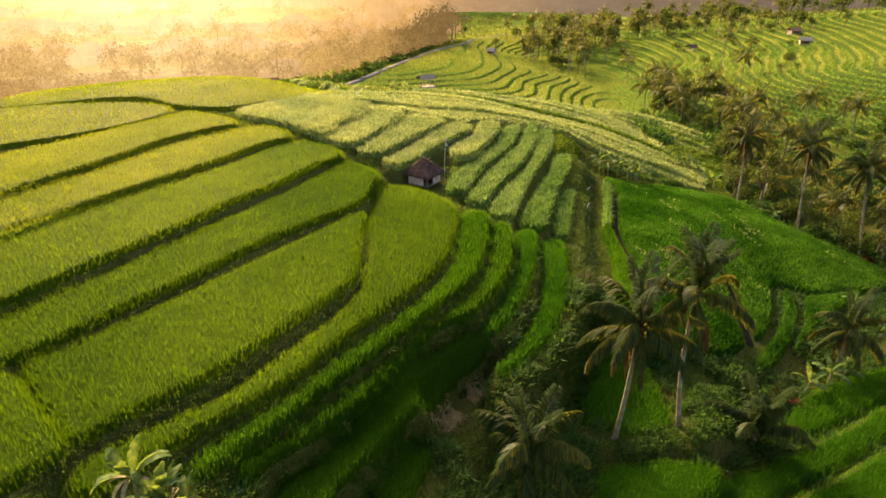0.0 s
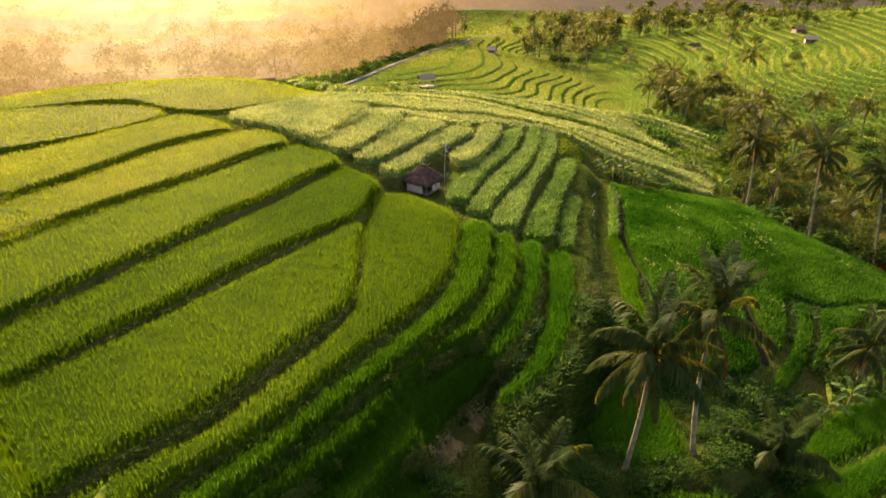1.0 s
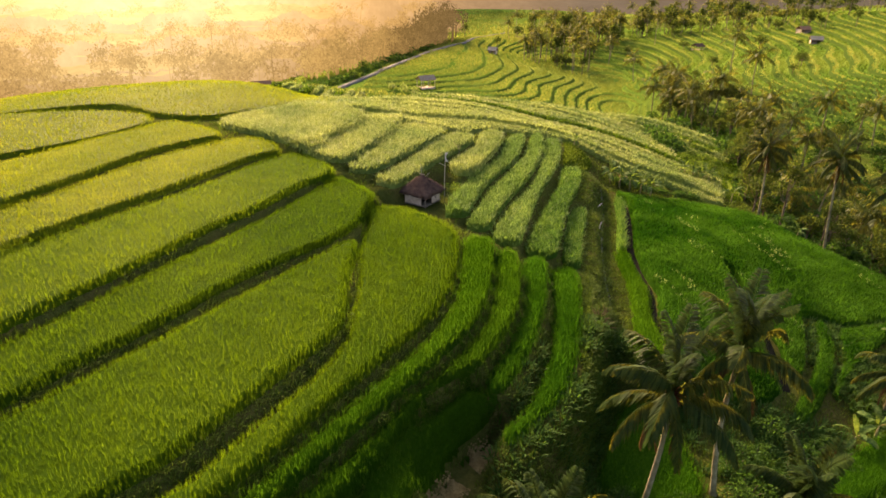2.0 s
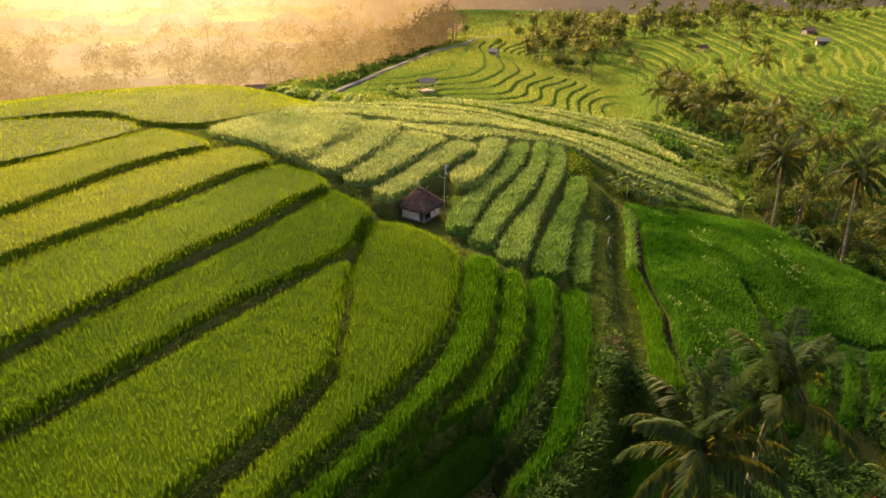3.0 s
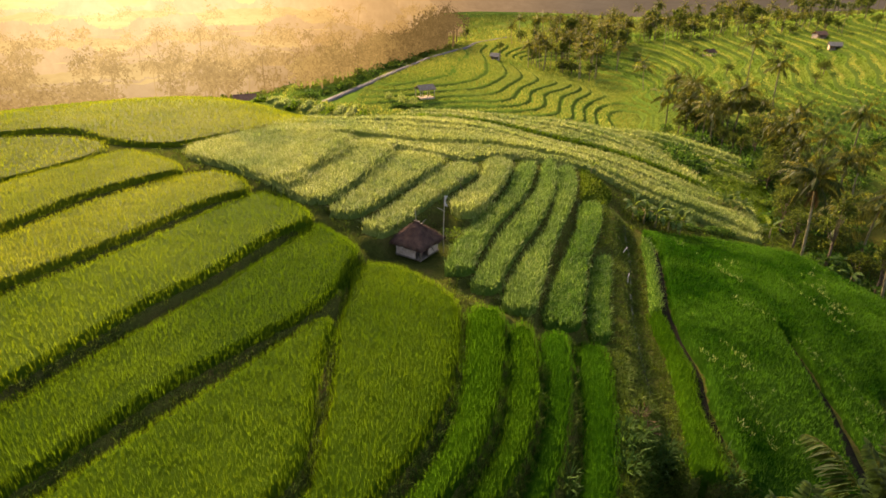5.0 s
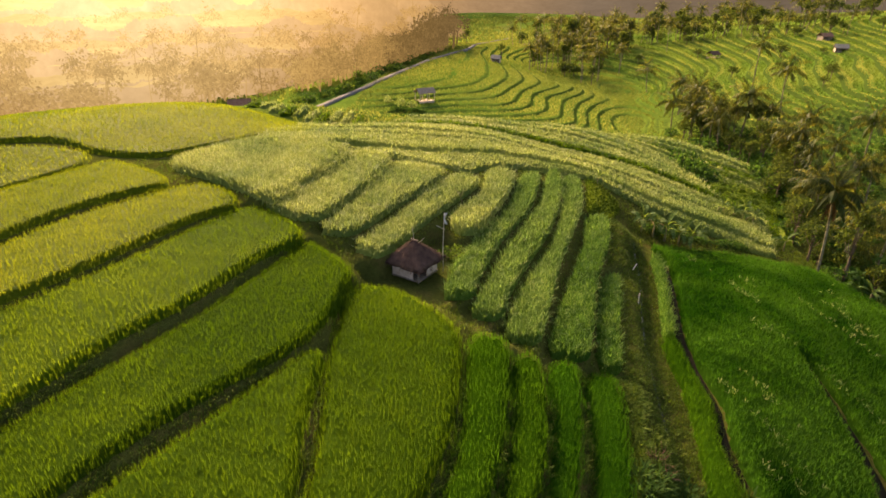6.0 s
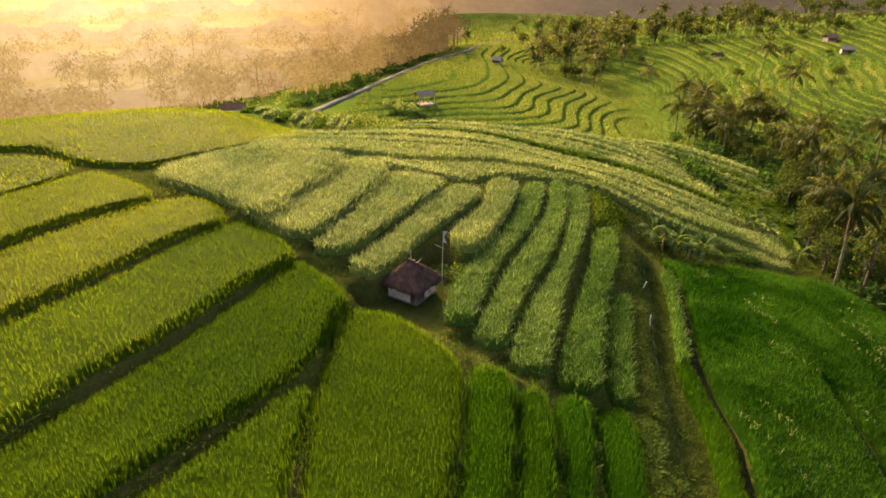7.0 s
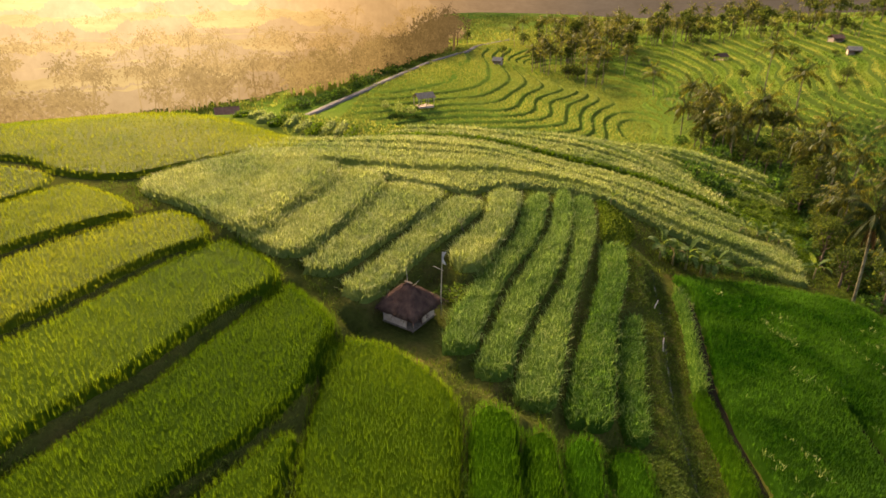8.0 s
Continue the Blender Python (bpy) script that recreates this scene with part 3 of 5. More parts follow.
quads = np.stack([idx[:-1, :-1], idx[:-1, 1:], idx[1:, 1:], idx[1:, :-1]], -1).reshape(-1, 4)
tri = np.vstack([quads[:, [0, 1, 2]], quads[:, [0, 2, 3]]])
ground = new("ground", mesh_of("ground", np.column_stack([GX.ravel(), GY.ravel(), GZ.ravel()]), tri, GROUND, True))
tagged(ground, "green terraced hillside earth with grassy banks", "ground", kind="structure")


def z_at(x, y):
    """Height of the built ground."""
    x, y = np.atleast_1d(np.asarray(x, float)), np.atleast_1d(np.asarray(y, float))
    i = np.clip(np.searchsorted(gx, x) - 1, 0, nx - 2)
    j = np.clip(np.searchsorted(gy, y) - 1, 0, ny - 2)
    u, v = (x - gx[i]) / (gx[i + 1] - gx[i]), (y - gy[j]) / (gy[j + 1] - gy[j])
    return GZ[j, i] * (1 - u) * (1 - v) + GZ[j, i + 1] * u * (1 - v) + GZ[j + 1, i] * (1 - u) * v + GZ[j + 1, i + 1] * u * v


def on_ground(x, y, sink=0.0):
    return Vector((x, y, float(z_at(x, y)[0]) - sink))


# far hills behind everything
az = np.radians(np.linspace(-100, 100, 121))
rise = np.linspace(0, 1, 26)
AZ, RI = np.meshgrid(az, rise)
R = np.interp(np.degrees(AZ), [-17, 3], [265, 500]) + 620 * RI + 40 * waves(AZ * 300, RI * 300, 160, 21, 2)
H = -30 + (230 + 60 * waves(AZ * 400, RI * 0, 220, 4, 2)) * RI ** 1.1 + 14 * waves(AZ * 500, RI * 300, 90, 8, 3) * RI
V = np.column_stack([(R * np.sin(AZ)).ravel(), (R * np.cos(AZ)).ravel(), H.ravel()])
ib = np.arange(AZ.size).reshape(AZ.shape)
qb = np.stack([ib[:-1, :-1], ib[:-1, 1:], ib[1:, 1:], ib[1:, :-1]], -1).reshape(-1, 4)
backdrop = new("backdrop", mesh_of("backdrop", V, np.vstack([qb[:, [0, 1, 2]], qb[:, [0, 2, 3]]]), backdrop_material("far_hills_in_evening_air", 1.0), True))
tagged(backdrop, "hazy wooded mountains beyond the valley", "hills", kind="structure")


# ---- crops ----
def kites(P, h, blades, spread, lean, width, seed, out=None):
    """Tufts of narrow leaves, each of two triangles, rooted at P and about h high."""
    r = np.random.default_rng(seed)
    n = len(P)
    a = r.uniform(0, 6.283, (n, blades))
    d = np.stack([np.cos(a), np.sin(a), np.zeros_like(a)], -1)
    hh = h[:, None] * r.uniform(0.65, 1.15, (n, blades))
    b = P[:, None] + d * spread * r.uniform(0, 1, (n, blades, 1))
    ln = lean * r.uniform(0.25, 1.3, (n, blades))
    reach = d * (hh * ln)[..., None]
    up = np.zeros_like(d)
    up[..., 2] = 1
    s = np.stack([-d[..., 1], d[..., 0], np.zeros_like(a)], -1) * (width * r.uniform(0.7, 1.3, (n, blades)))[..., None]
    mid = b + reach * 0.4 + up * (hh * 0.62)[..., None]
    tip = b + reach + up * (hh * np.sqrt(np.clip(1 - (ln * 0.6) ** 2, 0.2, 1)))[..., None]
    V = np.stack([b, mid + s / 2, mid - s / 2, tip], 2).reshape(-1, 3)
    k = np.arange(n * blades)[:, None] * 4
    F = np.stack([k + [0, 1, 2], k + [1, 3, 2]], 1).reshape(-1, 3)
    return V, F


def scattered(ring, gap, seed, grow):
    lo, hi = ring.min(0) - 0.3, ring.max(0) + 0.3
    x, y = np.meshgrid(np.arange(lo[0], hi[0], gap), np.arange(lo[1], hi[1], gap))
    r = np.random.default_rng(seed)
    x, y = x.ravel() + r.uniform(-0.5, 0.5, x.size) * gap, y.ravel() + r.uniform(-0.5, 0.5, y.size) * gap
    d = ring_distance(x, y, ring)
    k = d < grow
    return x[k], y[k], -d[k]


def canopy(ring, h, seed, gap=0.33):
    """The closed body of the crop below its tips."""
    lo, hi = ring.min(0) - 2 * gap, ring.max(0) + 2 * gap
    xs, ys = np.arange(lo[0], hi[0] + gap, gap), np.arange(lo[1], hi[1] + gap, gap)
    X, Y = np.meshgrid(xs, ys)
    d = -ring_distance(X, Y, ring)
    Z = z_at(X.ravel(), Y.ravel()).reshape(X.shape)
    Z = Z - 0.1 + (h * (0.66 + 0.05 * waves(X, Y, 1.1, seed, 3)) + 0.1) * smoothstep(-0.02, 0.3, d)
    keep = d > -0.36
    i = np.arange(X.size).reshape(X.shape)
    kq = keep[:-1, :-1] & keep[:-1, 1:] & keep[1:, 1:] & keep[1:, :-1]
    q = np.stack([i[:-1, :-1], i[:-1, 1:], i[1:, 1:], i[1:, :-1]], -1)[kq]
    F = np.vstack([q[:, [0, 1, 2]], q[:, [0, 2, 3]]])
    used, inv = np.unique(F, return_inverse=True)
    V = np.column_stack([X.ravel(), Y.ravel(), Z.ravel()])[used]
    return V, inv.reshape(-1, 3)


def sow(name, ring, h, mat, label, seed, gap, blades, lean, width, group):
    x, y, d = scattered(ring, gap, seed, 0.25 if mat in (RICE, GREEN, FAINT_HAZE, HAZED, HAZIEST) else 0.03)
    edge = smoothstep(-0.12, 0.22, d)
    low = 0.25 if mat in (RICE, GREEN, FAINT_HAZE, HAZED) else 0.42
    P = np.column_stack([x, y, z_at(x, y) + h * low * edge])
    hh = h * (1.04 - low + 0.10 * waves(x, y, 2.5, seed + 3, 2)) * (0.85 + 0.15 * edge)
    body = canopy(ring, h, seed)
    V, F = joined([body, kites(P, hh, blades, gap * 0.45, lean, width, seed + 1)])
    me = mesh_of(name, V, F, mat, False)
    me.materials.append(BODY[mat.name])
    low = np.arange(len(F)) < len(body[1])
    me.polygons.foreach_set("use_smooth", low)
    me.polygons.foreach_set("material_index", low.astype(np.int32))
    return tagged(new(name, me), label, "crop field", group, "stuff")


for i, (crop, z, ring) in enumerate(FIELDS):
    far_ = ring.mean(0)[1] > 66
    if crop == "rice":
        # leaf tint grows yellower towards the left, as the haze does
        sow("rice_field", ring, 0.85, HAZIEST if i < 2 else HAZED if i < 3 else FAINT_HAZE if i < 7 else GREEN if i in (7, 8, 22, 28, 29) else RICE, "level terrace of green rice with golden haze in its colour" if i < 3 else "level terrace of bright green growing rice", 100 + i, 0.3 if far_ else 0.25 if i < 3 else 0.19, 7, 0.11, 0.026 if far_ else 0.019 if i < 3 else 0.014, "rice terraces")
    elif crop == "white":
        sow("rice_field", ring, 1.05, WHITE if z > 2.6 else PALE if z > 0.9 else SEED, "curved terrace of pale green seeding rice", 200 + i, 0.27, 7, 0.85, 0.042, "seeding terraces")

# sloping rows over the crest
LINES = []
for k in range(19):
    q = k * 0.72
    end = 37.0 + 1.7 * q if q < 4 or q > 9 else 38.6 + 0.3 * q
    xs = np.linspace(-21 + 3.0 * max(0, q - 2), end, 18)
    LINES.append(np.column_stack([xs, 83.2 + 2.6 * smoothstep(-2, 9, xs) + 4.2 * q + 1.5 * np.sin(xs / 9 + q * 0.5) - (6.3 + 0.75 * q) * (np.clip(xs - 12, 0, 99) / (end - 12)) ** 2 - 0.004 * np.clip(-xs, 0, 99) ** 2 - (3.0 * np.exp(-((xs - 2.5) / 4.5) ** 2) if k == 0 else 0)]))
for k in range(18):
    a, b = LINES[k] + (0, 0.34), LINES[k + 1] - (0, 0.34)
    ring = smooth_ring(np.vstack([a, b[::-1]]), 1.0)
    sow("crest_row", ring, 0.85 + 0.3 * (k % 3 == 1), FAINT_HAZE if k in (7, 11, 14) else WHITE, "long pale green crop row over the crest", 300 + k, 0.39 if k < 7 else 0.5 if k < 12 else 0.7, 7, 0.8, 0.055 if k < 7 else 0.09, "crest rows")

for i in range(10):
    cx, cy = -30.5 + 1.95 * i, 119.0 - 0.55 * i + 1.2 * math.sin(i * 1.9)
    ring = smooth_ring([(cx + 0.8 * math.cos(a) + 0.5 * math.sin(a), cy + 2.9 * math.sin(a)) for a in np.linspace(0, 6.283, 9)[:-1]], 0.8)
    sow("rounded_plot", ring, 0.85, WHITE if i % 3 else FAINT_HAZE, "small rounded terrace plot behind the crest", 450 + i, 0.45, 6, 0.7, 0.08, "rounded plots")

SLOPE = smooth_ring([(40.4, 84), (38.9, 90), (38.4, 96), (38.6, 103), (40.5, 110), (45, 118), (52, 121.5), (54.5, 117), (55, 111), (53, 104), (50, 97), (46.5, 91), (43.5, 86)])
sow("shoulder_grass", SLOPE, 0.55, FAINT_HAZE, "green grass slope on the shoulder above the gully", 404, 0.4, 6, 0.5, 0.06, "meadows")
HILLFIELD = smooth_ring([(-62, 80), (-45, 84), (-36, 80), (-30, 79.5), (-26, 83), (-21, 87.5), (-16, 91), (-14.5, 97), (-19, 103), (-28, 109), (-40, 111), (-62, 108)])
sow("hill_rice", HILLFIELD, 0.85, HAZIEST, "domed field of yellow green rice on the crest", 400, 0.46, 6, 0.25, 0.046, "rice terraces")
sow("hill_rice", smooth_ring([(-52, 58), (-41, 66), (-37, 72), (-35.5, 76.5), (-38, 80), (-46, 81), (-60, 77), (-60, 62)]), 0.85, HAZIEST, "pale terrace of rice below the crest", 401, 0.46, 6, 0.25, 0.046, "rice terraces")
sow("grass_slope", smooth_ring([(15.4, 76.2), (17.3, 75.6), (19.2, 79.5), (20.6, 83.5), (17.6, 86.6), (16.8, 84)]), 0.5, GRASS, "dark green grass slope beside the pale strips", 403, 0.3, 6, 0.5, 0.05, "meadows")
MEAD = smooth_ring([(22.4, 75.5), (22.1, 70), (20.85, 64), (19.5, 58.7), (18.95, 53.7), (18.98, 50.3), (17.98, 46.4), (17.65, 43), (17.7, 39.6), (19.5, 38.6), (22.4, 38.4), (25.8, 40.2), (26.4, 43.7), (27.2, 46.5), (27.75, 50), (28.2, 53.5), (28.5, 57.6), (29.1, 57.4),
                    (29.1, 53.3), (28.85, 49.8), (28.4, 45.8), (27.7, 41.6), (30.2, 44.6), (32.6, 49.2), (33.8, 51.6), (35.4, 52.1), (38, 51.4), (42, 52.5), (45, 52.9), (50.5, 55.3), (51, 59), (48.3, 64), (45.5, 69), (41.3, 75.5), (36, 76.5), (30, 77)])
for i, ring in enumerate((MEAD, smooth_ring([(35.2, 51.6), (35.4, 49.9), (33.4, 45.6), (30.5, 41.6), (27.1, 38.2), (26.1, 38.6), (29.8, 42.8), (32.5, 46.8)]), smooth_ring([(36.4, 49.9), (37.6, 50.7), (41.8, 51.9), (44.0, 52.3), (38.3, 47.7), (34.0, 44.1), (30.8, 40.7), (31.8, 42.7), (34.4, 45.8)]))):
    sow("meadow_crop", ring, 0.85, MEADOW, "sloping meadow of lush green grass crop", 402 + 7 * i, 0.24, 7, 0.3, 0.026, "meadows")
fx, fy, _ = scattered(MEAD, 0.5, 410, -0.3)
across, down = fx * 0.94 + fy * 0.34, fy * 0.94 - fx * 0.34
pick = waves(across, down * 0.12, 3.2, 411, 2) + 0.8 * waves(fx, fy, 7.0, 413, 2) > 0.85
fx, fy = fx[pick], fy[pick]
V, F = kites(np.column_stack([fx, fy, z_at(fx, fy) + 0.5]), np.full(fx.size, 0.34), 6, 0.16, 0.8, 0.04, 412)
tagged(new("meadow_heads", mesh_of("meadow_heads", V, F, WHITE)), "pale seed heads scattered over the meadow", "grass", "", "stuff")

# crops on the far terraces: coarse clumps on the level ground only
def far_sow(name, x0, x1, y0, y1, gap, size, mat, label, seed, keep, steep=0.16):
    x, y = np.meshgrid(np.arange(x0, x1, gap), np.arange(y0, y1, gap * 1.25))
    r = np.random.default_rng(seed)
    x, y = x.ravel() + r.uniform(-0.5, 0.5, x.size) * gap, y.ravel() + r.uniform(-0.5, 0.5, y.size) * gap
    z = z_at(x, y)
    slope = np.maximum(np.abs(z_at(x + 0.5, y) - z_at(x - 0.5, y)), np.abs(z_at(x, y + 0.5) - z_at(x, y - 0.5)))
    k = (slope < steep) & keep(x, y)
    P = np.column_stack([x, y, z - 0.08])[k]
    h = size * (1 + 0.2 * waves(P[:, 0], P[:, 1], 9, seed, 2))
    V, F = kites(P, h, 4, gap * 0.5, 0.6, size * 0.32, seed)
    return tagged(new(name, mesh_of(name, V, F, mat)), label, "crop field", "far terraces", "stuff")


def on_bund(x, y):
    u, hill, _, _ = terrace_phase(x, y, base_at(x, y))
    return (hill > 0.5) & (np.abs(u - np.floor(u) - 0.5) > 0.36) & (x < 0.78 * y + 40)


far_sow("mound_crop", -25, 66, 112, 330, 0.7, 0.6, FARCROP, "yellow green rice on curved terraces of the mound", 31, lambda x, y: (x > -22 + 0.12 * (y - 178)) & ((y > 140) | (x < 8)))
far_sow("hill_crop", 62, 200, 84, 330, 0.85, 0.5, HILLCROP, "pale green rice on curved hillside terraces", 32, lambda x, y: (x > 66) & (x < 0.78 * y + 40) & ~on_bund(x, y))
# rim grass made pale to paint the backlight its edges catch
BUND = leaf_material("backlit_bund_grass_leaf", (0.22, 0.25, 0.05), (0.28, 0.30, 0.07), (0.36, 0.37, 0.10), (0.38, 0.40, 0.07), 0.45, 0.05)
far_sow("bund_grass", 66, 190, 96, 300, 0.72, 0.46, BUND, "pale grass along the hillside terrace rims, backlight put into its colour", 36, on_bund, 9.0)
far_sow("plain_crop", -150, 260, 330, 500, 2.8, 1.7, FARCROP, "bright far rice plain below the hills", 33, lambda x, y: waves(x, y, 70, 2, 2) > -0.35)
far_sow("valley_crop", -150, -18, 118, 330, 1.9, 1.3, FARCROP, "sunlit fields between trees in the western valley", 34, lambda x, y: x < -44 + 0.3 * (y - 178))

# short grass and weeds on the banks between the terraces
bx, by = np.meshgrid(np.arange(-32, 60, 0.36), np.arange(13, 88, 0.36))
r = np.random.default_rng(77)
bx, by = bx.ravel() + r.uniform(-0.2, 0.2, bx.size), by.ravel() + r.uniform(-0.2, 0.2, bx.size)
free = np.ones(bx.size, bool)
for ring in [f[2] for f in FIELDS] + [MEAD]:
    lo, hi = ring.min(0), ring.max(0)
    b_ = free & (bx > lo[0]) & (bx < hi[0]) & (by > lo[1]) & (by < hi[1])
    sub = ring_distance(bx[b_], by[b_], ring) < 0.1
    free[np.flatnonzero(b_)[sub]] = False
free &= ~((np.abs(ring_distance(bx, by, MEAD)) < 0.9) & (bx < 29.5) & (by > 41))
free &= waves(bx, by, 3.0, 55, 3) > -0.25 - 2.0 * ((bx > 9) | (by < 36))
free &= np.abs(bx) < 0.8 * by + 4
bx, by = bx[free], by[free]
P = np.column_stack([bx, by, z_at(bx, by) - 0.03])
V, F = kites(P, np.where((bx > 11) & (bx < 21) & (by > 46), 0.16, 0.27) * (1.25 + 0.7 * waves(bx, by, 4.0, 56, 3)), 5, 0.2, 0.9, 0.055, 57)
tagged(new("bank_grass", mesh_of("bank_grass", V, F, GRASS)), "short rough grass and weeds on the terrace banks", "grass", "", "stuff")
# long grass hanging over the steep risers of the terraces
hx, hy = np.meshgrid(np.arange(-22, 18, 0.12), np.arange(14, 46, 0.12))
hx, hy = hx.ravel() + r.uniform(-0.06, 0.06, hx.size), hy.ravel() + r.uniform(-0.06, 0.06, hx.size)
sx, sy = (z_at(hx + 0.3, hy) - z_at(hx - 0.3, hy)) / 0.6, (z_at(hx, hy + 0.3) - z_at(hx, hy - 0.3)) / 0.6
ok = (np.hypot(sx, sy) > np.where((hx < 0) & (hy < 32), 0.1, 0.45)) & (waves(hx, hy, 2.6, 63, 2) > -0.7) & (r.uniform(0, 1, hx.size) < 0.26 * np.sqrt(1 + sx ** 2 + sy ** 2))
for ring in [f[2] for f in FIELDS]:
    lo, hi = ring.min(0) - 0.2, ring.max(0) + 0.2
    b_ = ok & (hx > lo[0]) & (hx < hi[0]) & (hy > lo[1]) & (hy < hi[1])
    ok[np.flatnonzero(b_)[ring_distance(hx[b_], hy[b_], ring) < -0.3]] = False
hx, hy, sx, sy = hx[ok], hy[ok], sx[ok], sy[ok]
steep = np.hypot(sx, sy)
V, F = kites(np.column_stack([hx - 0.05 * sx / steep, hy - 0.05 * sy / steep, z_at(hx, hy) - 0.04]), 0.36 + 0.12 * waves(hx, hy, 1.5, 64, 2), 5, 0.14, 1.0, 0.05, 65)
tagged(new("riser_grass", mesh_of("riser_grass", V, F, PLANT)), "long green grass hanging over the steep terrace risers", "grass", "", "stuff")
# taller weeds on the steep slope above the palms
wx, wy = r.uniform(-18, 56, 24000), r.uniform(14, 54, 24000)
ok = (wx > -1) | (wy < 34)
for ring in [f[2] for f in FIELDS] + [MEAD]:
    ok &= ring_distance(wx, wy, ring) > 0.25
ok &= (waves(wx, wy, 4.5, 58, 2) > -0.35) & (z_at(wx, wy) < np.where(wx < -1, 2.6, 0.6)) & ((wy < 38.5) | (wx > 31) | (wx > 9) & (wx < 17.3) & (wy < 43))
ok &= ~((wx > -1.6) & (wx < 2.8) & (wy > 25.2) & (wy < 25.2 + 1.2 * (wx + 1.6) + 3.5) & (wy < 31.5))
wx, wy = wx[ok], wy[ok]
V, F = kites(np.column_stack([wx, wy, z_at(wx, wy) - 0.05]), 0.62 + 0.2 * waves(wx, wy, 2.0, 61, 2), 9, 0.35, 0.9, 0.10, 59)
tagged(new("slope_weeds", mesh_of("slope_weeds", V, F, SHRUB)), "rank broad leaved weeds on the shaded slope", "weeds", "", "stuff")
# low leafy weeds between the last strip and the path
lx, ly = r.uniform(8.5, 14.6, 5200), r.uniform(33, 51, 5200)
ok = waves(lx, ly, 3.0, 68, 2) > -0.45
ok &= lx < np.interp(ly, [33, 40, 47, 51], [12.5, 14.2, 13.6, 13.6])
for ring in [f[2] for f in FIELDS]:
    ok &= ring_distance(lx, ly, ring) > 0.12
lx, ly = lx[ok], ly[ok]
V, F = kites(np.column_stack([lx, ly, z_at(lx, ly) - 0.03]), 0.24 + 0.1 * waves(lx, ly, 2.0, 69, 2), 7, 0.22, 0.95, 0.09, 70)
tagged(new("low_weeds", mesh_of("low_weeds", V, F, PLANT)), "low leafy green weeds covering the slope beside the path", "weeds", "", "stuff")
# trodden grass along the path
gx_, gy_ = np.meshgrid(np.arange(11.5, 20.5, 0.15), np.arange(39, 77, 0.15))
gx_, gy_ = gx_.ravel() + r.uniform(-0.1, 0.1, gx_.size), gy_.ravel() + r.uniform(-0.1, 0.1, gx_.size)
ok = (gx_ > np.interp(gy_, [39, 51, 64, 77], [11.5, 12.5, 14.8, 16.8])) & (waves(gx_, gy_, 2.2, 71, 2) > -0.5)
for ring in [f[2] for f in FIELDS] + [MEAD]:
    ok &= ring_distance(gx_, gy_, ring) > 0.15
for f in FURROWS:
    for px_, py_ in f:
        ok &= (gx_ - px_) ** 2 + (gy_ - py_) ** 2 > 0.3
gx_, gy_ = gx_[ok], gy_[ok]
V, F = kites(np.column_stack([gx_, gy_, z_at(gx_, gy_) - 0.02]), 0.17 + 0.07 * waves(gx_, gy_, 1.5, 72, 2), 5, 0.14, 0.9, 0.045, 73)
tagged(new("path_grass", mesh_of("path_grass", V, F, PLANT)), "short trodden grass along the field path", "grass", "", "stuff")

# ---- plants ----
def frond_arrays(length, rise, droop, leaflets=30, leaf=0.75, seed=1, width=0.055, hang=0.8):
    """A feather leaf that starts at the origin, runs out along x, rises and droops."""
    r = np.random.default_rng(seed)
    s = np.linspace(0, 1, 9)
    ang = radians(rise) - radians(droop) * s ** 1.35
    step = length / 8
    pts = np.zeros((9, 3))
    for i in range(1, 9):
        pts[i] = pts[i - 1] + step * np.array([math.cos(ang[i]), 0.04 * math.sin(3 * s[i]), math.sin(ang[i])])
    fine = 1 if leaflets > 20 else 2
    V0, F0 = tube_arrays(pts[::fine], np.interp(s[::fine], [0, 0.15, 1], [0.06, 0.035, 0.008]), 4 if fine == 1 else 3)
    V, F = [], []
    for side in (-1, 1):
        for u in np.linspace(0.14, 1.0, leaflets):
            p = np.array([np.interp(u, s, pts[:, k]) for k in range(3)])
            a = np.interp(u, s, ang)
            fwd = np.array([math.cos(a), 0, math.sin(a)])
            ll = leaf * (0.35 + 0.9 * math.sin(math.pi * min(1, 0.12 + 0.86 * u)) ** 0.8) * r.uniform(0.85, 1.12)
            d = fwd * r.uniform(0.4, 0.7) + np.array([0, side * r.uniform(0.4, 0.7), 0]) + np.array([0, 0, -hang * r.uniform(0.65, 1.35)])
            d /= np.linalg.norm(d)
            w = np.cross(d, [0, 0, 1.0])
            w = w / np.linalg.norm(w) * width * r.uniform(0.8, 1.2)
            m, tip = p + d * ll * 0.45, p + d * ll * 0.97 + np.array([0, 0, -0.22 * ll])
            o = len(V)
            V += [p, m + w, m - w, tip]
            F += [(o, o + 1, o + 2), (o + 1, o + 3, o + 2)]
    return joined([(V0, F0), (np.array(V), np.array(F))])


FRONDS = [mesh_of("frond", *frond_arrays(4.4, rise, droop, 64, 0.82, 10 + i, wide, hang), PALM)
          for i, (rise, droop, hang, wide) in enumerate([(84, 34, 0.3, 0.085), (66, 88, 0.7, 0.075), (42, 100, 1.0, 0.066), (18, 84, 1.1, 0.064), (-8, 56, 1.0, 0.06)])]
FROND_DRY = mesh_of("dry_frond", *frond_arrays(3.6, -48, 38, 26, 0.8, 30), PALM_DRY)


def nut_mesh():
    bm = bmesh.new()
    bmesh.ops.create_icosphere(bm, subdivisions=1, radius=0.13, matrix=Matrix.Diagonal((0.9, 0.9, 1.25, 1)))
    return bm_mesh("coconut", bm, COCONUT, True)


NUT = nut_mesh()


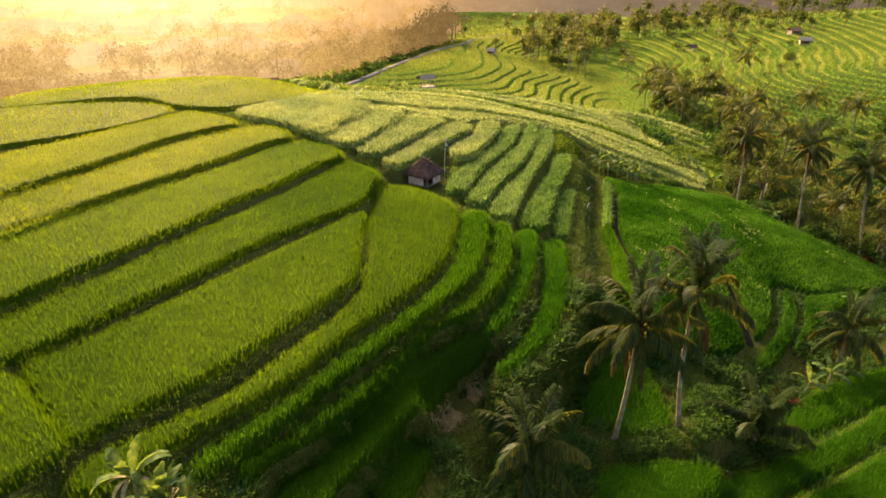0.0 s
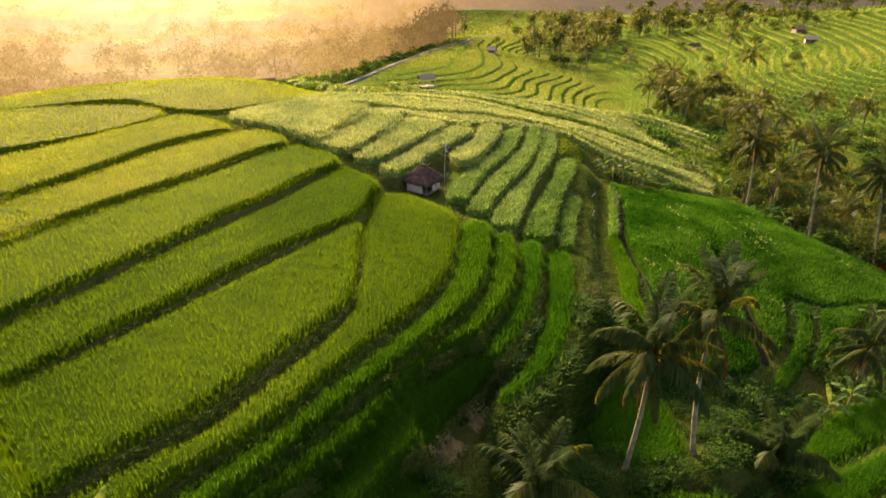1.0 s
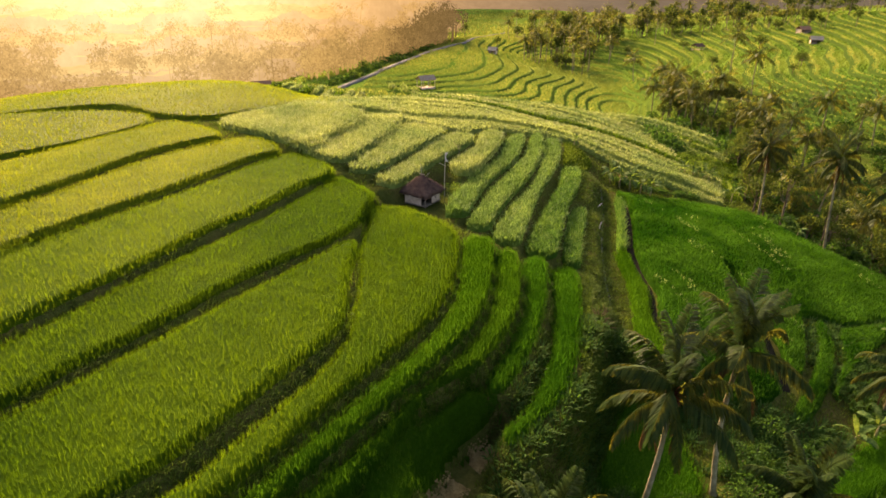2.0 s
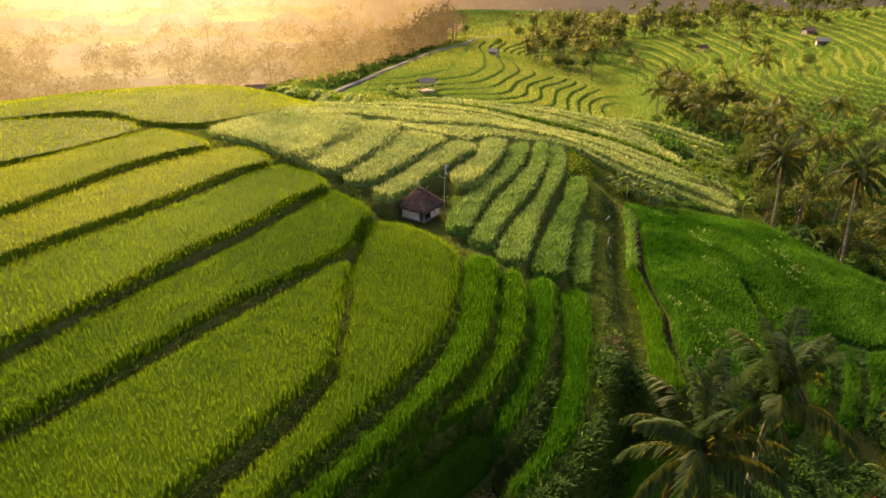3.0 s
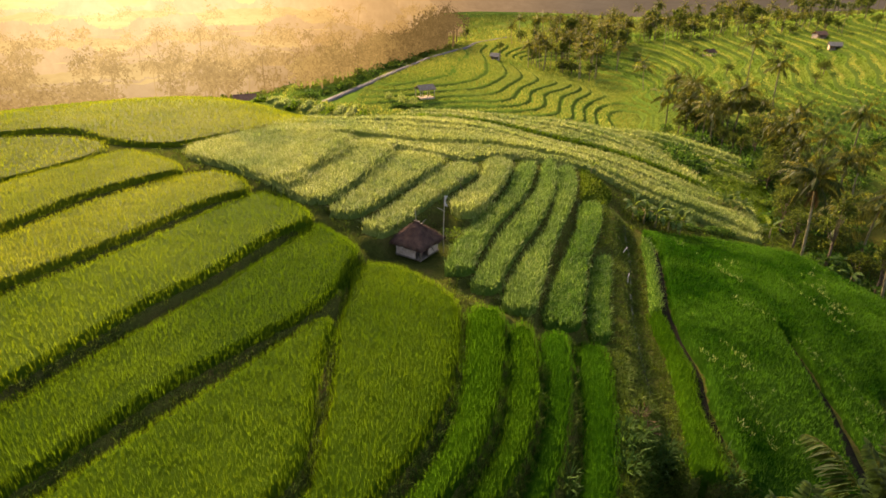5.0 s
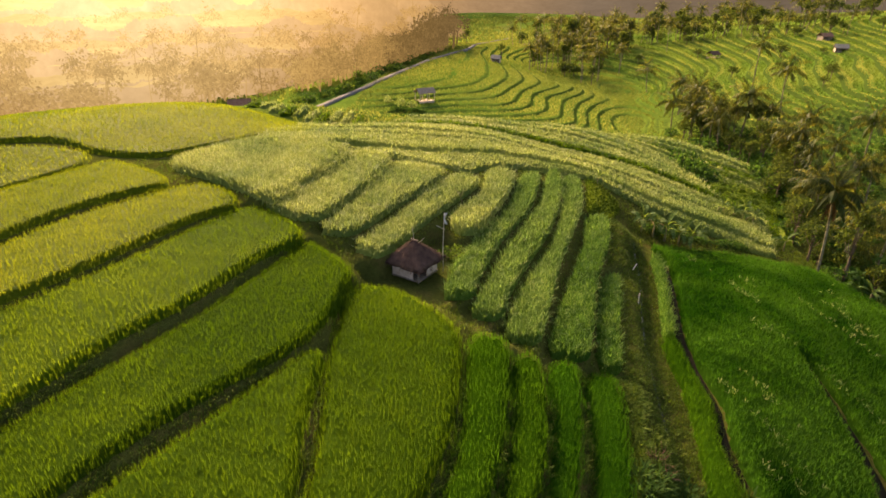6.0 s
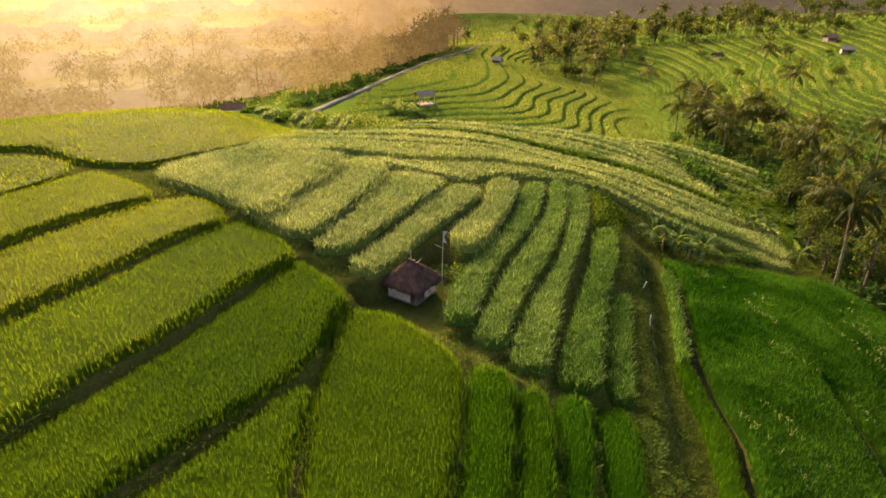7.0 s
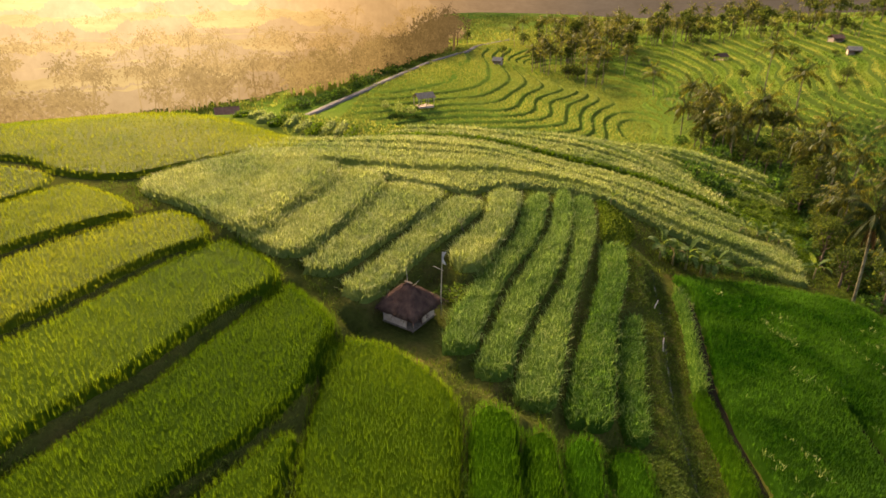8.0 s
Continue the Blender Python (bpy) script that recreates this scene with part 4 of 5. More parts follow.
def heart_mesh():
    """Old leaf bases, fibre and flower stalks bunched under the crown."""
    r = np.random.default_rng(77)
    out = []
    for i in range(60):
        a, e, s = r.uniform(0, 6.283), radians(r.uniform(-35, 85)), r.uniform(0.25, 0.75)
        d = np.array([math.cos(a) * math.cos(e), math.sin(a) * math.cos(e), math.sin(e)])
        p = np.array([0, 0, r.uniform(-0.35, 0.15)])
        out.append(tube_arrays([p, p + d * s * 0.5, p + d * s + (0, 0, -0.1 * s)], [0.05, 0.04, 0.008], 3))
    return mesh_of("heart", *joined(out), HEART)


HEART_MESH = heart_mesh()


def trunk_arrays(base, top, r0, r1, bow, sides=8, rings=34):
    s = np.linspace(0, 1, rings)
    b, t = np.array(base, float), np.array(top, float)
    P = b[None] + (t - b)[None] * s[:, None]
    side = np.array([bow[0], bow[1], 0.0])
    P += side[None] * (np.sin(math.pi * s) ** 1.0)[:, None]
    rad = np.interp(s, [0, 0.06, 0.15, 1], [r0 * 1.7, r0 * 1.15, r0, r1]) * (1 + 0.06 * np.where(np.arange(rings) % 2, 1, -1))
    return tube_arrays(P, rad, sides)


def near_palm(base, crown, scale, seed, dry=2, count=20, bow=(0, 0), label="tall coconut palm with drooping fronds and pale trunk", nuts=7, kinds=(0, 0, 0, 1, 1, 1, 2, 2, 2, 3, 3, 3, 3, 4, 4, 4)):
    """A palm whose every frond is a part; its Empty stands at the foot."""
    r = np.random.default_rng(seed)
    foot = Vector(base)
    palm = new("coconut_palm")
    palm.location = foot
    top = Vector(crown) - foot
    part("trunk", mesh_of("trunk", *trunk_arrays((0, 0, -0.3), top, 0.17 * scale ** 0.5, 0.12 * scale ** 0.5, bow), TRUNK, True), palm)
    for i in range(count):
        u = i / (count - 1)
        kind = kinds[min(len(kinds) - 1, int(u * len(kinds)))]
        a = math.degrees(i * 2.39996) + r.uniform(-14, 14)
        k = scale * r.uniform(0.86, 1.1)
        m = Matrix.Translation(top + Vector((0, 0, 0.25 - 0.4 * u))) @ Euler((r.uniform(-0.25, 0.25), r.uniform(-0.12, 0.12), radians(a))).to_matrix().to_4x4() @ Matrix.Diagonal((k, k, k, 1))
        part("frond", FRONDS[kind], palm, m)
    part("heart", HEART_MESH, palm, Matrix.Translation(top) @ Matrix.Diagonal((scale, scale, scale, 1)), "rust brown fibre round the leaf bases")
    for i in range(dry):
        m = Matrix.Translation(top + Vector((0, 0, -0.15))) @ Euler((0, 0.35 * r.random(), r.uniform(0, 6.28))).to_matrix().to_4x4() @ Matrix.Diagonal((scale, scale, scale, 1))
        part("dry_frond", FROND_DRY, palm, m, "withered brown frond hanging down")
    for i in range(nuts):
        a = i * 2.4
        part("coconut", NUT, palm, Matrix.Translation(top + Vector((0.27 * math.cos(a), 0.27 * math.sin(a), -0.3 - 0.12 * (i % 3)))))
    return tagged(palm, label, "palm tree", "coconut palms")


def crown_mesh(name, seed, leaf_w=0.1, leaflets=12, length=3.9, count=17, mat=PALM):
    r = np.random.default_rng(seed)
    out = []
    for i in range(count):
        u = i / (count - 1)
        V, F = frond_arrays(length * r.uniform(0.8, 1.1), 84 - 88 * u + r.uniform(-8, 8), 46 + 36 * math.sin(3 * u), leaflets, 0.9, seed + i, leaf_w)
        a = i * 2.39996 + r.uniform(-0.3, 0.3)
        c, s = math.cos(a), math.sin(a)
        out.append((V @ np.array([[c, s, 0], [-s, c, 0], [0, 0, 1.0]]) + (0, 0, 0.2 - 0.3 * u), F))
    return mesh_of(name, *joined(out), mat)


FAR_CROWNS = [crown_mesh("crown", 50 + 40 * i) for i in range(3)] + [crown_mesh("crown", 51 + 40 * i, 0.2, 6, 3.9, 14) for i in range(3)]
FAR_TRUNKS = [mesh_of("trunk", *trunk_arrays((0, 0, -1.0), (lx, ly, 9.0), 0.17, 0.11, (lx * 0.3, 0.2), 6, 8), TRUNK, True) for lx, ly in ((0.3, 0.2), (-0.8, 0.3), (0.9, -0.4))]
FAR_TOPS = [(0.3, 0.2, 9.0), (-0.8, 0.3, 9.0), (0.9, -0.4, 9.0)]


def far_palm(x, y, height, seed, spread=1.0):
    r = np.random.default_rng(seed)
    i, j = int(r.integers(3)), int(r.integers(3))
    palm = new("coconut_palm")
    k = height / 9.0
    palm.matrix_basis = Matrix.Translation(on_ground(x, y, 0.1)) @ Matrix.Rotation(r.uniform(0, 6.28), 4, "Z")
    part("trunk", FAR_TRUNKS[i], palm, Matrix.Diagonal((1, 1, k, 1)))
    t = FAR_TOPS[i]
    part("crown", FAR_CROWNS[j + (3 if y > 185 else 0)], palm, Matrix.Translation((t[0], t[1], 9.0 * k)) @ Matrix.Rotation(r.uniform(0, 6.28), 4, "Z") @ Matrix.Diagonal((spread, spread, spread, 1)))
    return tagged(palm, "coconut palm with a ragged green crown on the valley side", "palm tree", "valley palms")


def leaf_cloud(centres, radii, per, size, seed, flat=0.75):
    """Many small kite leaves in clumps."""
    r = np.random.default_rng(seed)
    c = np.repeat(np.array(centres), per, axis=0)
    R = np.repeat(np.array(radii), per)
    n = len(c)
    d = r.normal(size=(n, 3))
    d /= np.linalg.norm(d, axis=1)[:, None]
    p = c + d * (R * r.uniform(0.35, 1.08, n) ** 0.6)[:, None] * (1, 1, flat)
    ax = d + r.normal(size=(n, 3)) * 0.7 + (0, 0, -0.25)
    ax /= np.linalg.norm(ax, axis=1)[:, None]
    w = np.cross(ax, r.normal(size=(n, 3)))
    w /= np.linalg.norm(w, axis=1)[:, None]
    L = size * r.uniform(0.6, 1.3, n)
    V = np.stack([p, p + ax * (L * 0.5)[:, None] + w * (L * 0.28)[:, None], p + ax * (L * 0.5)[:, None] - w * (L * 0.28)[:, None], p + ax * L[:, None]], 1).reshape(-1, 3)
    k = np.arange(n)[:, None] * 4
    F = np.stack([k + [0, 1, 2], k + [1, 3, 2]], 1).reshape(-1, 3)
    return V, F


def tree_meshes(seed, height=8.0, wide=3.2, clumps=16, per=60, size=0.48):
    r = np.random.default_rng(seed)
    limbs, centres, radii = [], [], []
    fork = height * 0.36
    limbs.append(tube_arrays([(0, 0, -0.6), (0.1, 0.05, fork * 0.5), (0.05, 0, fork), (0.2, 0.1, height * 0.7)], [0.3, 0.22, 0.18, 0.06], 6))
    for i in range(clumps):
        a, u = i * 2.4 + r.uniform(-0.4, 0.4), r.uniform(0.05, 1.0)
        q = wide * math.sqrt(u) * r.uniform(0.55, 1.0)
        c = np.array([q * math.cos(a), q * math.sin(a), height * (0.5 + 0.42 * (1 - u * 0.8) * r.uniform(0.7, 1.15))])
        centres.append(c)
        radii.append(r.uniform(0.85, 1.5) * wide / 3.2)
        if i % 2 == 0:
            limbs.append(tube_arrays([(0.05, 0, fork * r.uniform(0.8, 1.2)), tuple(c * (0.5, 0.5, 0.72)), tuple(c)], [0.11, 0.07, 0.025], 4))
    return mesh_of("trunk", *joined(limbs), BARK, True), mesh_of("crown", *leaf_cloud(centres, radii, per, size, seed), TREE)


TREES = [tree_meshes(70 + i, h, w, n) for i, (h, w, n) in enumerate([(8, 3.2, 17), (10, 3.0, 18), (6.5, 3.4, 16), (12, 2.6, 18)])]
TREES += [tree_meshes(80 + i, h, w, n, 20, 0.95) for i, (h, w, n) in enumerate([(8, 3.2, 15), (10, 3.0, 16), (6.5, 3.4, 14), (12, 2.6, 16)])]
SHRUB_MESHES = [mesh_of("leaves", *leaf_cloud([(0, 0, 0.5), (0.7, 0.2, 0.4), (-0.5, 0.5, 0.45), (0.1, -0.6, 0.35), (-0.6, -0.3, 0.3)], [0.7, 0.55, 0.6, 0.55, 0.5], 60, 0.3, 90 + i), SHRUB) for i in range(3)]
BUSH = leaf_material("bush_leaf", (0.05, 0.105, 0.014), (0.075, 0.14, 0.02), (0.125, 0.185, 0.035), (0.17, 0.26, 0.025), 0.42, 0.2)
HEDGE_MESH = mesh_of("leaves", *leaf_cloud([(0, 0, 0.5), (0.6, 0.2, 0.45), (-0.5, 0.4, 0.45), (0.1, -0.5, 0.4)], [0.75, 0.6, 0.6, 0.6], 90, 0.26, 97), BUSH)
NEAR_LEAVES = [mesh_of("leaves", *leaf_cloud([(0, 0, 0.5), (0.7, 0.2, 0.4), (-0.5, 0.5, 0.45), (0.1, -0.6, 0.35), (-0.6, -0.3, 0.3), (0.5, 0.6, 0.3)], [0.7, 0.55, 0.6, 0.55, 0.5, 0.5], 150, 0.17, 190 + i), SHRUB) for i in range(3)]
SHRUB_WOOD = mesh_of("woody_base", *joined([tube_arrays([(0, 0, -0.2), (0.3 * math.cos(a), 0.3 * math.sin(a), 0.35), (0.6 * math.cos(a), 0.6 * math.sin(a), 0.6)], [0.03, 0.025, 0.01], 4) for a in (0.3, 1.6, 2.9, 4.2, 5.4)]), BARK)


def far_tree(x, y, k, seed, kind=None):
    r = np.random.default_rng(seed)
    wood, leaves = TREES[(int(r.integers(4)) if kind is None else kind) + (4 if y > 185 else 0)]
    tree = new("broadleaf_tree")
    tree.matrix_basis = Matrix.Translation(on_ground(x, y, 0.1)) @ Matrix.Rotation(r.uniform(0, 6.28), 4, "Z") @ Matrix.Diagonal((k * r.uniform(0.9, 1.15), k * r.uniform(0.9, 1.15), k * r.uniform(0.85, 1.15), 1))
    part("trunk", wood, tree)
    part("crown", leaves, tree)
    return tagged(tree, "dark green broadleaf tree with an uneven crown", "tree", "valley trees")


def shrub(x, y, k, seed, leaves=None, label="low dark green leafy shrub on the bank"):
    r = np.random.default_rng(seed)
    bush = new("shrub")
    bush.matrix_basis = Matrix.Translation(on_ground(x, y, 0.05)) @ Matrix.Rotation(r.uniform(0, 6.28), 4, "Z") @ Matrix.Diagonal((k, k, k * r.uniform(0.8, 1.2), 1))
    part("woody_base", SHRUB_WOOD, bush)
    part("leaves", leaves or SHRUB_MESHES[int(r.integers(3))], bush)
    return tagged(bush, label, "shrub", "shrubs")


def banana_leaf(length, rise, droop, width, seed):
    r = np.random.default_rng(seed)
    n = 18
    V, F = [], []
    p = np.zeros(3)
    for i in range(n + 1):
        s = i / n
        a = radians(rise - droop * s ** 1.4)
        if i:
            p = p + length / n * np.array([math.cos(a), 0, math.sin(a)])
        w = width * (0.06 if s < 0.18 else math.sin(math.pi * min(1, (s - 0.13) / 0.89)) ** 0.55 + 0.02) * (r.uniform(0.9, 1.08) if i % 4 else r.uniform(0.72, 0.9))
        up = np.array([-math.sin(a), 0, math.cos(a)])
        V += [p + np.array([0, w, 0]) + up * w * 0.35, p, p + np.array([0, -w, 0]) + up * w * 0.35]
        if i:
            o = 3 * i
            F += [(o - 3, o - 2, o + 1), (o - 3, o + 1, o), (o - 2, o - 1, o + 2), (o - 2, o + 2, o + 1)]
    return np.array(V), np.array(F)


BANANA_LEAVES = [mesh_of("leaf", *banana_leaf(2.3, rise, droop, 0.30, 5 + i), BANANA) for i, (rise, droop) in enumerate([(82, 30), (66, 75), (48, 95), (30, 90)])]


DRY_LEAF = mesh_of("dry_leaf", *banana_leaf(1.7, 35, 120, 0.13, 15), BANANA_DRY)


def banana_plant(x, y, k, seed, upright=False, dry=1):
    r = np.random.default_rng(seed)
    plant = new("banana_plant")
    foot = on_ground(x, y, 0.05)
    plant.matrix_basis = Matrix.Translation(foot) @ Matrix.Rotation(r.uniform(0, 6.28), 4, "Z") @ Matrix.Diagonal((k, k, k, 1))
    high = 1.7
    part("stem", mesh_of("stem", *tube_arrays([(0, 0, -0.2), (0.03, 0, high * 0.5), (0, 0.03, high)], [0.14, 0.11, 0.06], 7), STEM, True), plant)
    for i in range(8):
        kind = (0, 0, 0, 1, 1, 1, 2, 3)[i] if upright else 0 if i == 0 else min(3, 1 + i * 3 // 8)
        part("leaf", BANANA_LEAVES[kind], plant, Matrix.Translation((0, 0, high - 0.03 * i)) @ Matrix.Rotation(i * 2.4 + r.uniform(-0.4, 0.4), 4, "Z") @ Matrix.Rotation(r.uniform(-0.5, 0.5), 4, "X"))
    for i in range(dry):
        part("dry_leaf", DRY_LEAF, plant, Matrix.Translation((0, 0, high - 0.1)) @ Matrix.Rotation(r.uniform(0, 6.28), 4, "Z") @ Matrix.Rotation(r.uniform(-0.4, 0.4), 4, "X"), "withered cream coloured leaf")
    return tagged(plant, "banana plant with upright torn leaves and withered ones" if upright else "banana plant with broad torn green leaves", "banana plant", "banana plants")


# palms of the near slope
near_palm((11.6, 29.0, z_at(11.6, 29.0)[0]), (11.5, 27.7, 4.8), 0.98, 1, 4, 17, (0.12, 0), "tall coconut palm with rust coloured heart and pale bent trunk", 7, (0, 0, 0, 0, 1, 1, 1, 2, 2, 2, 3, 3, 3, 3, 4, 4))
near_palm((16.6, 30.4, z_at(16.6, 30.4)[0]), (15.5, 29.6, 6.0), 0.98, 2, 2, 16, (-0.3, 0.1), nuts=5, kinds=(0, 0, 0, 0, 0, 0, 1, 1, 2, 2, 2, 3, 3, 3, 3, 4))
near_palm((4.6, 23.2, z_at(4.6, 23.2)[0]), (4.7, 23.4, -1.0), 0.95, 3, 1, 16, (0, 0), "young coconut palm with grey green fronds among weeds", 0, (0, 0, 0, 1, 1, 1, 2, 2, 3))
near_palm((22.3, 30.4, z_at(22.3, 30.4)[0]), (22.3, 30.5, -5.9), 1.0, 4, 0, 15, (0, 0), "short young coconut palm with upright fronds", 0, (0, 0, 0, 0, 0, 1, 1, 1, 2))
near_palm((34.4, 40.3, z_at(34.4, 40.3)[0]), (34.4, 40.2, -3.4), 0.85, 5, 3, 16, (0, 0), "coconut palm with yellowing fronds beside banana plants", 2)
near_palm((42.6, 78.4, z_at(42.6, 78.4)[0]), (41.7, 78.2, 2.9), 0.8, 6, 4, 19, (0.1, 0), "slender coconut palm with bare trunk above dark thicket")
near_palm((47.6, 70.8, z_at(47.6, 70.8)[0]), (46.6, 71.4, 3.5), 0.82, 7, 3, 19, (-0.1, 0), "slender coconut palm with bare trunk above dark thicket")
near_palm((51.8, 64.0, z_at(51.8, 64.0)[0]), (49.6, 64.4, 2.9), 0.84, 8, 3, 19, (0, 0), "slender coconut palm with bare trunk above dark thicket")

# far woods on the western valley side, rank behind rank, each with its trees and palms, glowing in place of haze
def hazy_tree(r, high):
    """Crown clumps of coarse leaves over a forked trunk."""
    n = int(r.integers(6, 11))
    a, u = r.uniform(0, 6.283, n), r.uniform(0, 1, n)
    c = np.column_stack([0.34 * high * np.sqrt(u) * np.cos(a), 0.34 * high * np.sqrt(u) * np.sin(a), high * (0.42 + 0.48 * (1 - 0.7 * u) * r.uniform(0.7, 1.1, n))])
    limbs = [tube_arrays([(0, 0, -2), (0.02 * high, 0, 0.4 * high), tuple(c[0])], [0.03 * high, 0.02 * high, 0.01 * high], 4)]
    limbs += [tube_arrays([(0.02 * high, 0, 0.36 * high), tuple(q)], [0.014 * high, 0.006 * high], 3) for q in c[1:4]]
    return joined(limbs + [leaf_cloud(c, r.uniform(0.1, 0.19, n) * high, 24, 0.085 * high, int(r.integers(1e6)))])


def hazy_palm(r, high):
    lean = r.normal(size=2) * 0.06 * high
    out = [tube_arrays([(0, 0, -2), (0.3 * lean[0], 0.3 * lean[1], 0.5 * high), (lean[0], lean[1], high)], [0.22, 0.17, 0.14], 4)]
    for i in range(13):
        u = i / 12
        V, F = frond_arrays(3.9 * r.uniform(0.85, 1.15), 82 - 96 * u, 46 + 34 * math.sin(3 * u), 5, 0.9, int(r.integers(1e6)), 0.19)
        a = i * 2.39996 + r.uniform(-0.3, 0.3)
        c, s = math.cos(a), math.sin(a)
        out.append((V @ np.array([[c, s, 0], [-s, c, 0], [0, 0, 1.0]]) + (lean[0], lean[1], high), F))
    return joined(out)


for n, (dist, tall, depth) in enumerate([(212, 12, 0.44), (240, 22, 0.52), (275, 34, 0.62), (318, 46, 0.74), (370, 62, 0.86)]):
    aw = np.radians(np.linspace(-62, (-6, -5, -2, 1, 3)[n], 900))
    crowns = np.zeros_like(aw)
    rw = np.random.default_rng(160 + n)
    for _ in range(150):
        at, wide, high = rw.uniform(-1.1, 0.06), rw.uniform(1.5, 6.5) / dist, rw.uniform(0.6, 5.0)
        crowns = np.maximum(crowns, high * np.sqrt(np.clip(1 - ((aw - at) / wide) ** 2, 0, 1)))
    gap = smoothstep(-0.35, 0.35, waves(aw * dist, aw * 0, 46, 140 + n, 2) + 0.1)
    top = 0.5 * crowns * gap + 0.42 * tall + 0.05 * tall * gap + 0.3 * rw.normal(size=aw.size)
    top *= smoothstep(0, 0.12, aw[-1] - aw)
    rad = dist + 6 * waves(aw * dist, aw * 0, 40, 90 + n, 2)
    lines = []
    for s in np.linspace(0, 1, 7):
        rr = rad + 14 * s + 2.0 * waves(aw * dist, aw * 0 + s * 30, 8, 95 + n, 3)
        lines.append(np.column_stack([rr * np.sin(aw), rr * np.cos(aw), -24 + (24 - 14 + top) * s]))
    # the fields that climb behind each rank of trees
    floor_z = -14 + 0.36 * tall * smoothstep(0, 0.12, aw[-1] - aw)
    sheet = []
    for s in np.linspace(0, 1, 9):
        step_up = 0.16 * tall * (math.floor(4 * s) / 4 + 0.25 * smoothstep(0.6, 1.0, 4 * s % 1))
        rr = rad + 10 + 0.17 * dist * s
        part_way = smoothstep(0, 0.05, aw[-1] - 0.08 - aw)
        sheet.append(np.column_stack([rr * np.sin(aw), rr * np.cos(aw), floor_z * part_way - 26 * (1 - part_way) + step_up * part_way + 0.5 * waves(aw * dist, aw * 0 + 30 * s, 12, 170 + n, 2)]))
    iw = np.arange(9 * aw.size).reshape(9, -1)
    qw = np.stack([iw[:-1, :-1], iw[:-1, 1:], iw[1:, 1:], iw[1:, :-1]], -1).reshape(-1, 4)
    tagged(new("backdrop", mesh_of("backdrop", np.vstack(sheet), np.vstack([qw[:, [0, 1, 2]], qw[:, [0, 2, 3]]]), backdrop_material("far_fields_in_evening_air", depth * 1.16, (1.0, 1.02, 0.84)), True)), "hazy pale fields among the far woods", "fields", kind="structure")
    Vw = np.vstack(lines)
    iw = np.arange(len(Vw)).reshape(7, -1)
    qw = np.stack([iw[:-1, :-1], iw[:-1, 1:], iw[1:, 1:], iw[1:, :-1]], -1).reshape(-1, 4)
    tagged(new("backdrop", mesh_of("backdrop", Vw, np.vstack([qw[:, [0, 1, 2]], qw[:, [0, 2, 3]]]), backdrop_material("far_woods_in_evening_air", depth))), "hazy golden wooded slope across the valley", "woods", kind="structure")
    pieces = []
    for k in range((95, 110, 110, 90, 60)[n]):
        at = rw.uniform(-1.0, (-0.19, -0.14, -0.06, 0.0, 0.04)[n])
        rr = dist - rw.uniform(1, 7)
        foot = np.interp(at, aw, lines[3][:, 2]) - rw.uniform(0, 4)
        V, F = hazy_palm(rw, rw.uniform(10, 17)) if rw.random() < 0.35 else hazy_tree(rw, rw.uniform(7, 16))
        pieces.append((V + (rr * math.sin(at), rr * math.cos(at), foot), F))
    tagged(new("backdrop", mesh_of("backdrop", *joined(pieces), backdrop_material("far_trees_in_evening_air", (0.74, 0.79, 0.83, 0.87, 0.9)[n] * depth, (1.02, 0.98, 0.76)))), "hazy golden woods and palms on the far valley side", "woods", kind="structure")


# the eastern valley's thicket
r = np.random.default_rng(42)
LINE = np.array([(60, 52), (54, 64), (50, 76), (50, 88), (54, 100), (59, 112), (62, 125), (62, 140), (58, 155)])
seg = np.concatenate([[0], np.cumsum(np.linalg.norm(np.diff(LINE, axis=0), axis=1))])


def along(u):
    return np.array([np.interp(u * seg[-1], seg, LINE[:, 0]), np.interp(u * seg[-1], seg, LINE[:, 1])])


def in_gully(p, more=0.0):
    """East of the open shoulder's edge."""
    return p[0] > more + np.interp(p[1], [40, 64, 80, 90, 110, 122, 140], [52, 48, 43.5, 46, 54, 56, 52])


for i in range(56):
    p = along(i / 55) + r.normal(size=2) * (3.4, 2.6)
    if in_gully(p):
        far_tree(p[0], p[1], r.uniform(0.45, 0.8), 500 + i)
for i in range(26):
    p = along(i / 25) + r.normal(size=2) * (4.0, 3.0) + (2, 0)
    if in_gully(p, 0.5):
        far_palm(p[0], p[1], r.uniform(5.5, 9.0), 600 + i, r.uniform(0.95, 1.2))
for i in range(90):
    p = along(i / 89) + r.normal(size=2) * (4.5, 3.0)
    if in_gully(p):
        shrub(p[0], p[1], r.uniform(1.4, 2.6), 700 + i, None, "dense dark green thicket bush in the gully")
for x, y, h in ((86, 187, 11), (79.5, 159, 9.5), (62.5, 176, 8), (58, 145, 8), (66, 149, 9.5), (70, 131, 9), (66, 213, 7), (60, 160, 9), (62, 166, 8), (57.5, 153, 7), (55, 160, 7.5), (80, 128, 8), (86, 120, 7), (90, 112, 9)):
    far_palm(x, y, h, int(x * 7 + y), 1.22)
for i in range(22):
    far_tree(62 + 40 * r.random(), 76 + 54 * r.random(), r.uniform(0.3, 0.65), 7600 + i)
for i in range(60):
    shrub(60 + 46 * r.random(), 70 + 62 * r.random(), r.uniform(1.2, 2.2), 7700 + i, None, "lush green bush on the far valley side")
for i in range(9):
    far_palm(64 + 36 * r.random(), 78 + 45 * r.random(), r.uniform(4, 8), 7800 + i)
